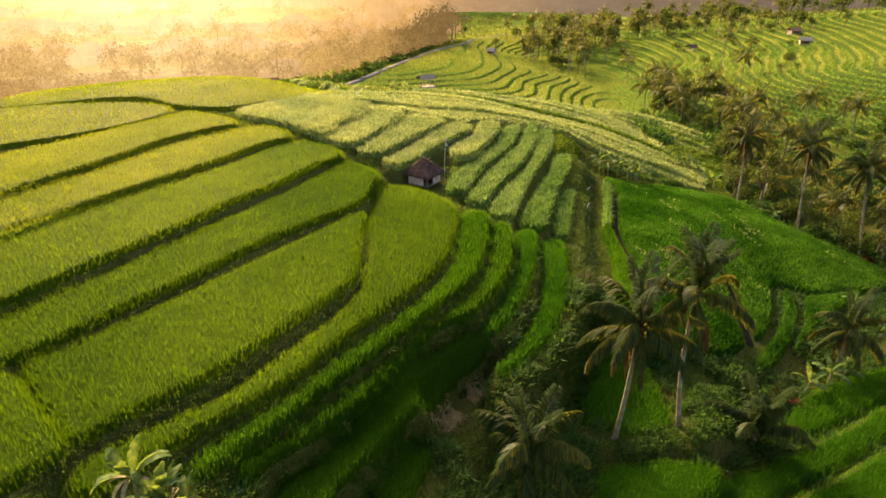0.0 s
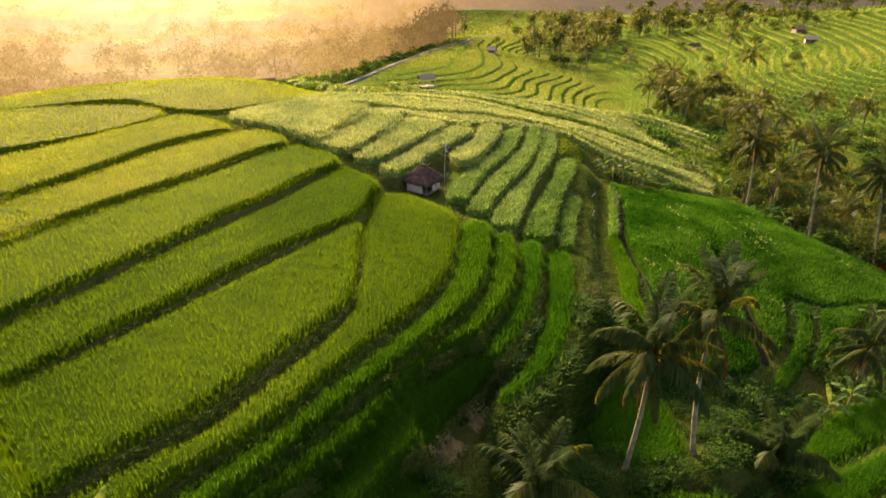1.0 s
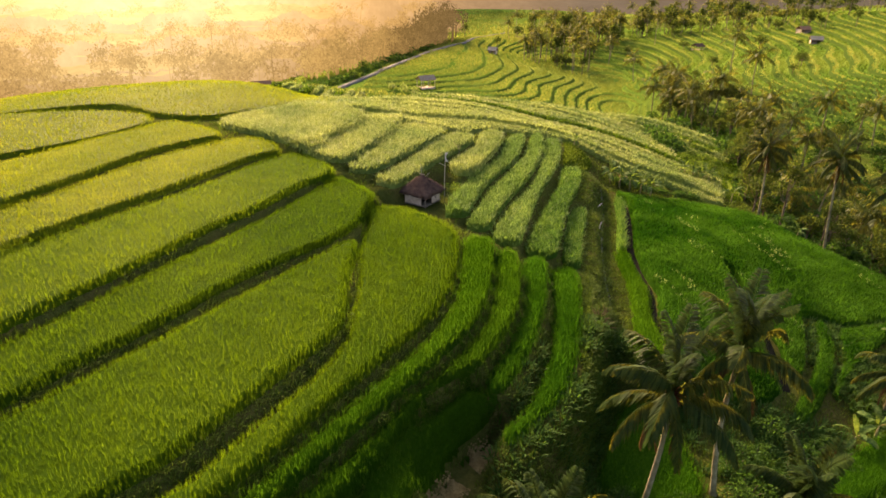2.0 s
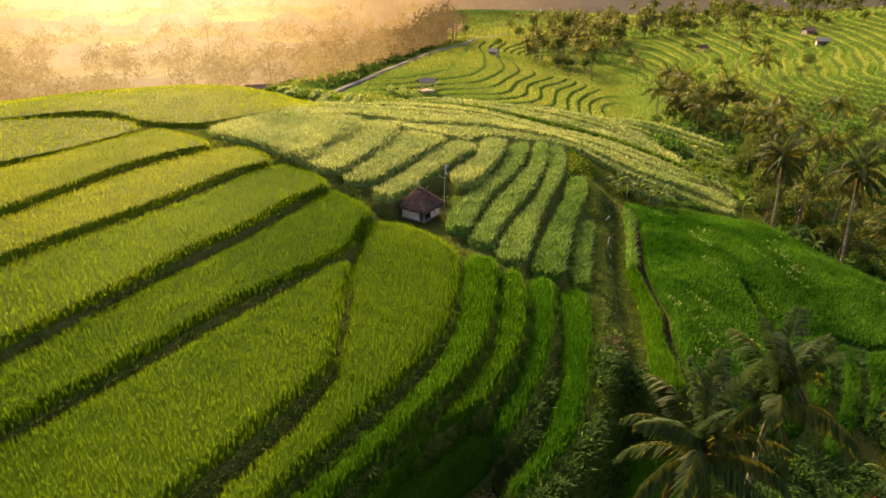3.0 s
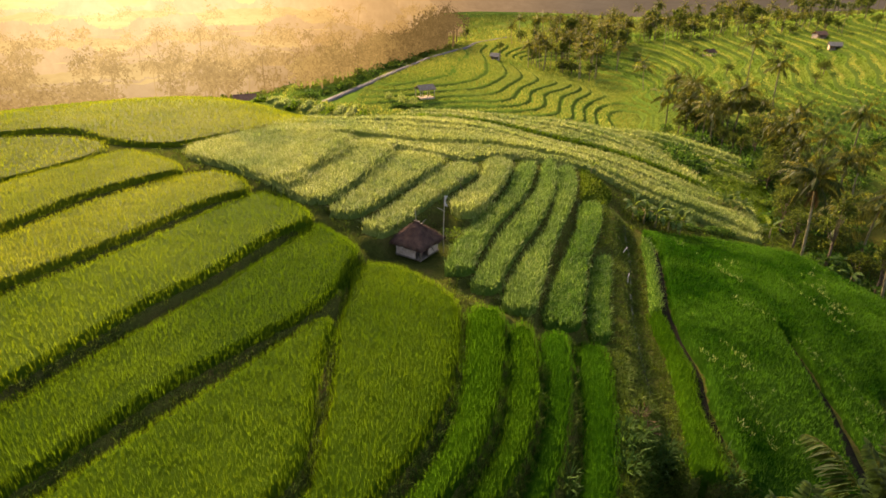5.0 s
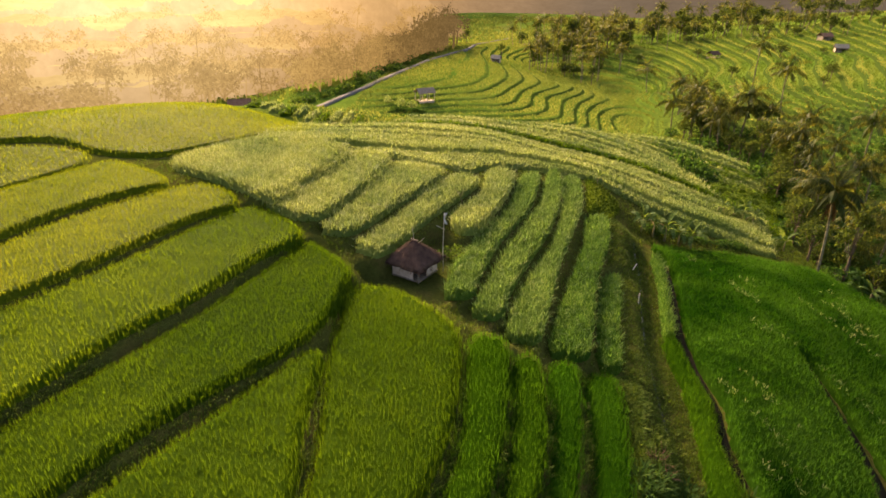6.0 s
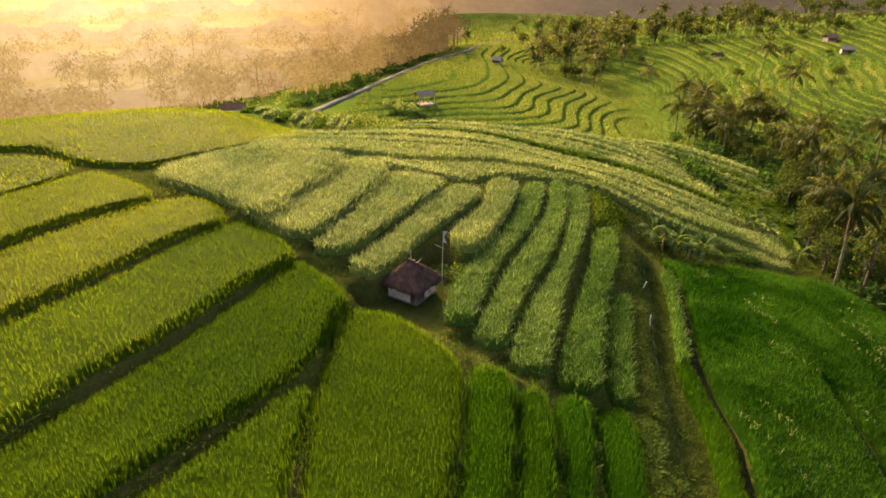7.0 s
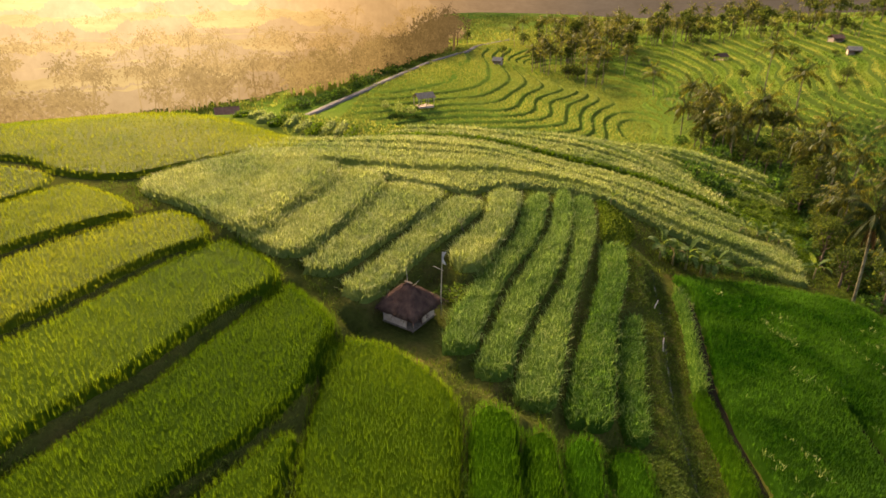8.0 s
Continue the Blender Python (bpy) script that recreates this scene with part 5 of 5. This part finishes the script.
for i, (x, y, k) in enumerate([(104, 184, 0.45), (96, 172, 0.45), (88, 205, 0.5), (115.5, 231, 0.75), (97, 254, 0.6), (128, 228, 0.35), (103, 181, 0.55), (76, 258, 0.5), (75, 185, 0.5)]):
    far_tree(x, y, k, 780 + i, 2)

# groves beyond the mound and along the far plain
for i in range(70):
    a = r.normal(size=2)
    p = np.array([47, 248]) + a * (9, 12) if i < 34 else np.array([58, 300]) + a * (22, 14)
    if r.random() < 0.55:
        far_palm(p[0], p[1], r.uniform(7, 12), 900 + i)
    else:
        far_tree(p[0], p[1], r.uniform(0.5, 0.9), 900 + i)
for i in range(80):
    u = r.random()
    p = np.array([100 + 150 * u, 345 + 30 * r.random() - 60 * max(0, u - 0.5)]) + r.normal(size=2) * (4, 8)
    if r.random() < 0.5:
        far_palm(p[0], p[1], r.uniform(8, 13), 1000 + i)
    else:
        far_tree(p[0], p[1], r.uniform(0.6, 1.1), 1000 + i)
# dense groves on the low ground between mound and hill, and along the hill's top
for i in range(40):
    u, v = r.random(), r.random()
    p = np.array([52, 245]) * (1 - u) * (1 - v) + np.array([76, 266]) * u * (1 - v) + np.array([60, 325]) * (1 - u) * v + np.array([96, 350]) * u * v
    if i % 2:
        far_palm(p[0], p[1], r.uniform(7, 11), 2000 + i, 1.1)
    else:
        far_tree(p[0], p[1], r.uniform(0.7, 1.1), 2000 + i)
for i in range(40):
    u = i / 39
    p = np.array([np.interp(u, [0, 0.5, 1], [88, 130, 160]), np.interp(u, [0, 0.5, 1], [312, 296, 256])]) + r.normal(size=2) * (4, 7)
    if i % 5 < 2:
        far_palm(p[0], p[1], r.uniform(5, 8), 2100 + i, 0.9)
    else:
        far_tree(p[0], p[1], r.uniform(0.4, 0.75), 2100 + i)
for i in range(44):
    u = i / 43
    p = np.array([92 + 140 * u, 296 + 14 * math.sin(5 * u)]) + r.normal(size=2) * (3, 9)
    if i % 3 == 0:
        far_palm(p[0], p[1], r.uniform(7, 12), 2200 + i, 1.0)
    else:
        far_tree(p[0], p[1], r.uniform(0.7, 1.15), 2200 + i)
# the wood beside the valley road, with the same lit air put into its emission
rw = np.random.default_rng(1250)
WOOD_RANKS = [[], [], [], []]
for i in range(120):
    u = rw.random() ** 0.8
    x, y = np.array([-33, 190]) * (1 - u) + np.array([2, 266]) * u + rw.normal(size=2) * (2.5, 5) - (9 * rw.random(), -4)
    V, F = hazy_palm(rw, rw.uniform(9, 14)) if i % 5 == 0 else hazy_tree(rw, rw.uniform(6, 14))
    WOOD_RANKS[(2 if u > 0.5 else 0) + i % 2].append((V + (x, y, float(z_at(x, y)[0]) - 3.0), F))
for i in range(26):
    x, y = rw.uniform(-8, 13), rw.uniform(268, 300)
    V, F = hazy_palm(rw, rw.uniform(10, 15)) if i % 3 == 0 else hazy_tree(rw, rw.uniform(10, 16))
    if x < 4 + (y - 268) * 0.28:
        WOOD_RANKS[2 + i % 2].append((V + (x, y, float(z_at(x, y)[0])), F))
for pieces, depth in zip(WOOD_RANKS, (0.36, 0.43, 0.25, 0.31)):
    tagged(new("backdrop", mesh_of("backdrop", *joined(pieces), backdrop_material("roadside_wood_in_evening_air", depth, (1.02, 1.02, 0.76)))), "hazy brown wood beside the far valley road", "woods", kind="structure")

# shrubs, bananas and red leaves on the near banks
for i, (x, y, k) in enumerate([(12.6, 28.0, 1.0), (14.0, 28.9, 1.1), (15.3, 28.9, 0.9), (17.6, 29.4, 1.1), (18.8, 30.2, 1.2), (20.2, 31.2, 1.3), (19.6, 33.4, 1.2), (21.0, 33.9, 1.0), (18.3, 32.0, 1.0), (10.7, 29.9, 0.8),
                               (9.3, 27.4, 0.9), (8.2, 26.6, 0.8), (7.0, 25.6, 0.9), (22.9, 33.4, 1.1), (24.2, 32.6, 1.0), (24.6, 34.8, 1.2), (26.5, 36.0, 1.1), (23.0, 36.5, 1.2), (21.3, 37.6, 1.0), (6.6, 28.0, 0.7), (5.2, 26.2, 0.7), (28, 34.4, 0.9)]):
    shrub(x, y, k, 800 + i, NEAR_LEAVES[i % 3])
for i in range(28):
    shrub(43.2 + 2.2 * (i % 4) + r.uniform(-0.3, 0.3), 103.6 + 2.3 * (i // 4) - 0.6 * (i % 4) + r.uniform(-0.4, 0.4), r.uniform(0.85, 1.25), 880 + i, HEDGE_MESH, "rounded green bush in a terraced planting")
for i in range(9):
    shrub(41.6 + 0.16 * i + r.uniform(-0.6, 0.6), 118 - 0.9 * i, r.uniform(1.7, 2.2), 905 + i, None, "dark dense bush in a hollow of the slope")
for i in range(12):
    shrub(23.2 + 1.0 * i + r.uniform(-0.3, 0.3), 80.6 - 0.09 * i + r.uniform(-0.3, 0.3), r.uniform(0.6, 0.95), 920 + i, None, "low dark weedy bush under banana plants")
PALE_MESH = mesh_of("leaves", *leaf_cloud([(0, 0, 0.5), (0.4, 0.2, 0.6), (-0.3, 0.3, 0.55), (0.1, -0.4, 0.4), (0, 0, 0.95)], [0.6, 0.5, 0.5, 0.5, 0.45], 70, 0.2, 98), WHITE)
for i, (x, y, k) in enumerate([(-10.2, 175.5, 1.7), (-6.9, 174.6, 1.9), (-13.6, 178, 1.6)]):
    shrub(x, y, k, 960 + i, PALE_MESH, "pale green rounded bush beside the field shelter")
for i in range(7):
    shrub(-11.5 + 1.2 * i, 171.8 + 0.5 * (i % 2), 1.1, 970 + i, None, "dark bush in a hedge below the shelter")
for i in range(40):
    y = 168 + 84 * i / 39
    x = np.interp(y, [168, 181, 192, 208.5, 238, 254], [-32, -25.8, -20.3, -14.7, -5, 3]) - r.uniform(3.0, 9.0)
    shrub(x, y, r.uniform(1.2, 2.3), 1500 + i, (HEDGE_MESH, None, None)[i % 3], "rough green bush beside the valley road")
RED_MESH = mesh_of("leaves", *leaf_cloud([(0, 0, 0.5), (0.4, 0.1, 0.4), (-0.3, 0.2, 0.5)], [0.4, 0.35, 0.35], 60, 0.3, 99), RED_LEAF)
shrub(27.6, 35.0, 1.0, 850, RED_MESH, "shrub with deep red leaves beside bananas")
shrub(51.5, 62.5, 1.0, 851, RED_MESH, "shrub with deep red leaves beside the meadow")
for i, (x, y, k) in enumerate([(-13.8, 16.6, 0.85), (-12.9, 16.0, 0.75), (-12.1, 15.9, 0.8), (-11.1, 15.5, 0.85), (29.5, 36.4, 0.75), (31.8, 37.4, 0.8), (33.4, 38.0, 0.7), (41.5, 49.6, 0.6),
                               (22.4, 79.6, 0.95), (23.6, 79.2, 0.9), (24.8, 78.8, 1.0), (26.2, 78.4, 0.9), (27.4, 77.9, 0.95), (37.6, 92.6, 0.8), (38.5, 91.4, 0.85), (39.3, 90.4, 0.9), (40.1, 89.4, 0.75), (40.6, 82.4, 0.85), (18.6, 86.0, 0.6), (44.8, 72.5, 0.7)]):
    banana_plant(x, y, k, 860 + i, x < -5, 4 if x < -5 else 1)

# ---- buildings and small things ----
def hut():
    """A field hut on short posts: boarded walls and a steep thatched roof with one hip towards the path."""
    zg = float(z_at(-2.05, 60.9)[0])
    thing = new("field_hut")
    thing.matrix_basis = Matrix.Translation((-2.05, 60.9, zg)) @ Matrix.Rotation(radians(-34), 4, "Z")
    floor_z, eave, peak = 0.28, 1.38, 2.95
    # roof: a four-sided thatch with thick uneven edges
    r = np.random.default_rng(5)
    V, F = [], []
    n = 9
    for layer in range(7):
        s = layer / 6
        half = 1.72 * (1 - s) + 0.08
        z = eave - 0.1 + (peak - eave) * s ** 0.92
        k = 4 * n
        for i in range(k):
            side, u = divmod(i, n)
            a = -1 + 2 * u / n
            x, y = [(a, -1), (1, a), (-a, 1), (-1, -a)][side]
            ridge = 0.3 * s
            V.append((x * (half + ridge * 0.6) + r.normal() * 0.03, y * half + r.normal() * 0.03, z + r.normal() * 0.035 * (1 - s * 0.5)))
    k = 4 * n
    for layer in range(6):
        for i in range(k):
            j = (i + 1) % k
            a, b, c, d = layer * k + i, layer * k + j, (layer + 1) * k + j, (layer + 1) * k + i
            F += [(a, b, c), (a, c, d)]
    o = len(V)
    V += [(0, 0, peak + 0.03), (0, 0, eave + 0.25)]
    for i in range(k):
        F += [(6 * k + i, 6 * k + (i + 1) % k, o), ((i + 1) % k, i, o + 1)]
    roof = part("roof", mesh_of("roof", np.array(V), np.array(F), THATCH, False), thing, None, "steep brown thatched roof")
    # loose straw over the thatch
    s = r.uniform(0, 1, 900)
    side = r.integers(0, 4, 900)
    a = r.uniform(-1, 1, 900)
    half = 1.72 * (1 - s) + 0.12
    xy = np.select([side[:, None] == q for q in range(4)], [np.column_stack([a, -np.ones(900)]), np.column_stack([np.ones(900), a]), np.column_stack([a, np.ones(900)]), np.column_stack([-np.ones(900), a])])
    P = np.column_stack([xy[:, 0] * (half + 0.18 * s), xy[:, 1] * half, eave - 0.08 + (peak - eave) * s ** 0.92])
    dn = np.column_stack([xy * 0.62, np.full(900, -0.62)]) + r.normal(size=(900, 3)) * 0.18
    L = r.uniform(0.25, 0.5, 900)[:, None]
    w = np.cross(dn, [0, 0, 1.0])
    w = w / np.linalg.norm(w, axis=1)[:, None] * 0.025
    up = np.array([0, 0, 0.04])
    V = np.stack([P + up, P + dn * L * 0.5 + w + up, P + dn * L * 0.5 - w + up, P + dn * L + up * 0.5], 1).reshape(-1, 3)
    kk = np.arange(900)[:, None] * 4
    part("straw", mesh_of("straw", V, np.stack([kk + [0, 1, 2], kk + [1, 3, 2]], 1).reshape(-1, 3), THATCH), roof)
    bm = bmesh.new()
    box(bm, -0.32, -0.05, -0.04, 0.32, 0.05, 0.05, 0.02)
    part("ridge_pole", bm_mesh("ridge_pole", bm, WOOD), roof, Matrix.Translation((0, 0, peak + 0.06)))
    # walls of whitewashed boards
    for name, x0, y0, x1, y1 in (("wall_panel", -1.25, -1.3, 0.75, -1.24), ("wall_panel", 1.24, -0.2, 1.30, 1.2), ("wall_panel", -1.3, -1.2, -1.24, 1.2), ("wall_panel", -1.2, 1.24, 1.2, 1.3)):
        bm = bmesh.new()
        box(bm, x0, y0, floor_z, x1, y1, eave + 0.1, 0.01)
        wall = part(name, bm_mesh(name, bm, WHITEWASH), thing, None, "whitewashed board wall")
        along_x = x1 - x0 > 0.3
        for i in range(5):
            z = floor_z + 0.08 + i * 0.18
            bm = bmesh.new()
            if along_x:
                box(bm, x0 + 0.01, y0 - 0.012, z, x1 - 0.01, y1 + 0.012, z + 0.13, 0.004)
            else:
                box(bm, x0 - 0.012, y0 + 0.01, z, x1 + 0.012, y1 - 0.01, z + 0.13, 0.004)
            part("board", bm_mesh("board", bm, WHITEWASH), wall)
    bm = bmesh.new()
    box(bm, -1.35, -1.35, floor_z - 0.1, 1.35, 1.35, floor_z, 0.01)
    part("floor_deck", bm_mesh("floor_deck", bm, WOOD), thing)
    post = mesh_of("post", *tube_arrays([(0, 0, -0.25), (0, 0, 0.7), (0, 0, 1.5)], [0.055, 0.05, 0.05], 7), WOOD, True)
    for x in (-1.2, 1.2):
        for y in (-1.2, 1.2):
            part("post", post, thing, Matrix.Translation((x, y, 0)))
    stick = mesh_of("stick", *tube_arrays([(0, 0, 0), (0.05, 0.02, 0.6), (0.02, 0.05, 1.3)], [0.025, 0.02, 0.012], 5), BAMBOO, True)
    part("stick", stick, thing, Matrix.Translation((-0.15, 0.1, peak - 0.2)) @ Matrix.Rotation(radians(-8), 4, "Y"))
    part("stick", stick, thing, Matrix.Translation((0.25, 0.1, peak - 0.2)) @ Matrix.Rotation(radians(42), 4, "Y") @ Matrix.Diagonal((1, 1, 0.65, 1)))
    return tagged(thing, "small field hut with brown thatch and whitewashed boards", "hut")


hut()

pole = new("bamboo_pole")
pole.location = on_ground(0.2, 61.1)
part("shaft", mesh_of("shaft", *tube_arrays([(0, 0, -0.3), (-0.03, 0.02, 2.0), (0.02, 0, 4.0), (0.05, 0.02, 5.2)], [0.036, 0.033, 0.028, 0.022], 7), BAMBOO, True), pole)
part("cross_stick", mesh_of("cross_stick", *tube_arrays([(-0.55, 0, 4.15), (0, 0, 3.85), (0.12, 0, 3.8)], [0.022, 0.022, 0.02], 5), BAMBOO, True), pole)
bm = bmesh.new()
bmesh.ops.create_grid(bm, x_segments=6, y_segments=10, size=0.5, matrix=Matrix.Translation((0.17, 0.02, 4.72)) @ Matrix.Rotation(radians(90), 4, "X") @ Matrix.Diagonal((0.30, 0.95, 1, 1)))
for v in bm.verts:
    v.co.y += 0.05 * math.sin(v.co.z * 9 + v.co.x * 14)
    v.co.x *= 0.75 + 0.35 * math.sin(v.co.z * 5)
bmesh.ops.solidify(bm, geom=bm.faces[:], thickness=0.008)
part("rag", bm_mesh("rag", bm, CLOTH, True), pole, None, "torn pale rag")
tagged(pole, "tall bamboo pole with a torn pale rag", "pole")

branch = new("bare_branch", mesh_of("bare_branch", *joined([tube_arrays([(0, 0, -0.2), (-0.3, 0.2, 0.9), (-0.9, 0.3, 1.7)], [0.05, 0.04, 0.015], 6), tube_arrays([(-0.3, 0.2, 0.9), (0.1, 0.4, 1.5)], [0.03, 0.01], 5)]), BARK, True))
branch.location = on_ground(2.2, 72.5)
tagged(branch, "bare dead branch standing in the pale crop", "branch")
for k, ((x, y), a, L) in enumerate([((18.0, 68.0), 62, 2.8), ((16.9, 62.6), 70, 1.9)]):
    log = new("fallen_bamboo", mesh_of("fallen_bamboo", *tube_arrays([(-L / 2, 0, 0.07), (0, 0.05, 0.12), (L / 2, 0, 0.08)], [0.06, 0.055, 0.045], 7), BAMBOO, True))
    log.matrix_basis = Matrix.Translation(on_ground(x, y) + Vector((0, 0, 0.02))) @ Matrix.Rotation(radians(a), 4, "Z")
    tagged(log, "pale fallen bamboo lying on the grassy path", "bamboo")
bush = shrub(1.1, 63.8, 1.15, 870, HEDGE_MESH, "light green cassava bush beside the pole")


def strip(name, pts, half, lift, mat, step=0.8, smooth=False):
    """A ribbon with thickness that lies on the ground along a curve."""
    P = np.array(pts, float)
    d = np.concatenate([[0], np.cumsum(np.linalg.norm(np.diff(P, axis=0), axis=1))])
    u = np.arange(0, d[-1], step)
    C = np.column_stack([np.interp(u, d, P[:, 0]), np.interp(u, d, P[:, 1])])
    for _ in range(6):
        C[1:-1] = (C[:-2] + 2 * C[1:-1] + C[2:]) / 4
    T = np.gradient(C, axis=0)
    T /= np.linalg.norm(T, axis=1)[:, None]
    N = np.column_stack([-T[:, 1], T[:, 0]])
    zc = z_at(C[:, 0], C[:, 1])
    if smooth:
        for _ in range(60):
            zc[1:-1] = (zc[:-2] + 2 * zc[1:-1] + zc[2:]) / 4
    rows = []
    for off, dz in ((-1.08, -0.25), (-1, 0), (0, 0.02), (1, 0), (1.08, -0.25)):
        q = C + N * off * half
        rows.append(np.column_stack([q, (zc if smooth else z_at(q[:, 0], q[:, 1])) + lift + dz * (3 if smooth else 1)]))
    V = np.stack(rows, 1).reshape(-1, 3)
    F = []
    for i in range(len(C) - 1):
        for j in range(4):
            a = i * 5 + j
            F += [(a, a + 1, a + 6), (a, a + 6, a + 5)]
    return new(name, mesh_of(name, V, np.array(F), mat, True))


tagged(strip("road", [(-36, 158), (-30, 172), (-25.8, 181), (-20.3, 192), (-14.7, 208.5), (-5, 238), (3, 254), (10.2, 269), (17.4, 297), (27, 324), (37, 345)], 0.9, 0.35, ROADMAT, smooth=True), "narrow pale village road across the valley", "road", kind="structure")
m, t, out = nodes_of("ditch_water")
p = put(t, "ShaderNodeBsdfPrincipled", Roughness=0.12)
p.inputs["Base Color"].default_value = (0.05, 0.05, 0.035, 1)
t.links.new(bumped(t, noise_of(t, 4.0, 3), 0.15, 0.03), p.inputs["Normal"])
t.links.new(p.outputs[0], out.inputs[0])
tagged(strip("water", [(20.2, 76.5), (18.9, 69), (17.6, 64), (16.6, 60.5), (15.6, 56), (14.7, 51.5), (14.2, 47)], 0.09, -0.01, m, 0.4), "thin irrigation ditch with dark water beside the path", "ditch", kind="structure")
# dark ribbon along each furrow paints the shade between the crops
for f in FURROWS:
    tagged(strip("furrow", f, 0.36, 0.05, FURROW_SHADE, 0.4), "narrow furrow through the meadow, shade put into its near-black soil", "furrow", kind="structure")
# dry rubble of an opened bank
r = np.random.default_rng(12)
V, F = [], []
for (ax, ay), (bx_, by_), half, n in (((-0.8, 26.5), (0.9, 29.0), 0.55, 1500), ((1.5, 30.2), (3.2, 31.4), 0.55, 1300)):
    d_ = np.array([bx_ - ax, by_ - ay])
    nn = np.array([-d_[1], d_[0]]) / np.linalg.norm(d_)
    for i in range(n):
        q = np.array([ax, ay]) + d_ * r.uniform(0.05, 0.95) + nn * half * r.normal() * 0.5
        z, s = float(z_at(q[0], q[1])[0]) + 0.02, r.uniform(0.04, 0.09) * r.uniform(1, 1.7)
        o2 = len(V)
        V += [(q[0] + s * math.cos(a) * r.uniform(0.6, 1.2), q[1] + s * math.sin(a) * r.uniform(0.6, 1.2), z + r.uniform(-0.03, 0.02)) for a in (0, 1.57, 3.14, 4.71)] + [(q[0], q[1], z + s * r.uniform(0.5, 1.0))]
        F += [(o2, o2 + 1, o2 + 4), (o2 + 1, o2 + 2, o2 + 4), (o2 + 2, o2 + 3, o2 + 4), (o2 + 3, o2, o2 + 4)]
tagged(new("dry_clods", mesh_of("dry_clods", np.array(V), np.array(F), MUD)), "dry brown clods of earth on a broken bank", "soil", kind="stuff")


def shelter(name, x, y, turn, w, d, h, roof_mat, walls, label, rise=0.9):
    """A small gabled field house, on posts or with walls."""
    thing = new(name)
    thing.matrix_basis = Matrix.Translation(on_ground(x, y, 0.05)) @ Matrix.Rotation(radians(turn), 4, "Z")
    for sgn in (-1, 1):
        bm = bmesh.new()
        q = [bm.verts.new(v) for v in ((-w / 2 - 0.4, sgn * (d / 2 + 0.4), h - 0.25), (w / 2 + 0.4, sgn * (d / 2 + 0.4), h - 0.25), (w / 2 + 0.4, 0, h + rise), (-w / 2 - 0.4, 0, h + rise))]
        bm.faces.new(q)
        bmesh.ops.recalc_face_normals(bm, faces=bm.faces)
        bmesh.ops.solidify(bm, geom=bm.faces[:], thickness=0.1)
        part("roof_side", bm_mesh("roof_side", bm, roof_mat), thing)
    post = mesh_of("post", *tube_arrays([(0, 0, -0.4), (0, 0, h * 0.5), (0, 0, h)], [0.1, 0.095, 0.09], 6), WOOD if walls else BAMBOO, True)
    for px in (-w / 2, 0, w / 2):
        for py in (-d / 2, d / 2):
            part("post", post, thing, Matrix.Translation((px, py, 0)))
    bm = bmesh.new()
    box(bm, -w / 2, -d / 2, -0.4, w / 2, d / 2, 0.3 if walls else 0.12, 0.02)
    part("plinth", bm_mesh("plinth", bm, WHITEWASH), thing)
    if walls:
        for x0, y0, x1, y1 in ((-w / 2, d / 2 - 0.1, w / 2, d / 2), (-w / 2, -d / 2 + 0.1, -w / 2 + 0.1, d / 2 - 0.1), (w / 2 - 0.1, -d / 2 + 0.1, w / 2, d / 2 - 0.1)):
            bm = bmesh.new()
            box(bm, x0, y0, 0.3, x1, y1, h - 0.1, 0.02)
            part("wall", bm_mesh("wall", bm, WHITEWASH), thing)
    return tagged(thing, label, "field house", "field houses")


shelter("open_shelter", -4.0, 181, 28, 4.2, 3.0, 2.4, WOOD, False, "open field shelter with weathered grey roof on pale posts")
shelter("field_house", 132.6, 226.5, -18, 3.4, 2.6, 1.7, TIN, True, "white field house with a grey tin roof")
shelter("field_house", 143, 254, 10, 4.0, 3.0, 1.7, TILE, True, "low field house with brown roof among trees")
shelter("field_house", 101, 250, 24, 3.6, 2.8, 1.5, THATCH, False, "small open hut with a brown thatched roof")
shelter("tin_shed", 20.5, 246, -25, 2.8, 2.2, 1.4, TIN, True, "little tin roofed shed on the terraces")
shelter("dark_shed", -36.5, 129, 20, 3.4, 2.6, 1.2, TILE, True, "low dark roofed shed behind the crest")


def dead_bush(x, y, k, seed):
    """A heap of bare reddish twigs, each branch with its own twigs."""
    r = np.random.default_rng(seed)
    bush = new("dead_bush")
    bush.location = on_ground(x, y, 0.05)
    for i in range(9):
        a, e_ = r.uniform(0, 6.283), radians(r.uniform(18, 75))
        d_ = np.array([math.cos(a) * math.cos(e_), math.sin(a) * math.cos(e_), math.sin(e_)])
        L = k * r.uniform(0.6, 1.1)
        out = [tube_arrays([(0, 0, -0.1), d_ * L * 0.5 + r.normal(size=3) * 0.04, d_ * L], [0.028, 0.02, 0.006], 4)]
        for j in range(7):
            s = r.uniform(0.35, 0.95)
            t_ = d_ + r.normal(size=3) * 0.6
            out.append(tube_arrays([d_ * L * s, d_ * L * s + t_ * 0.14 * k, d_ * L * s + t_ * 0.3 * k], [0.012, 0.009, 0.004], 3))
        part("branch", mesh_of("branch", *joined(out), TWIG), bush)
    return tagged(bush, "dry bush of bare reddish brown twigs beside the path", "dead bush")


TWIG = plain_material("dry_twig", (0.13, 0.07, 0.04), (0.24, 0.15, 0.09), 6.0, 0.9, 0.3)
dead_bush(12.2, 43.6, 1.0, 31)
dead_bush(12.6, 43.0, 0.8, 32)
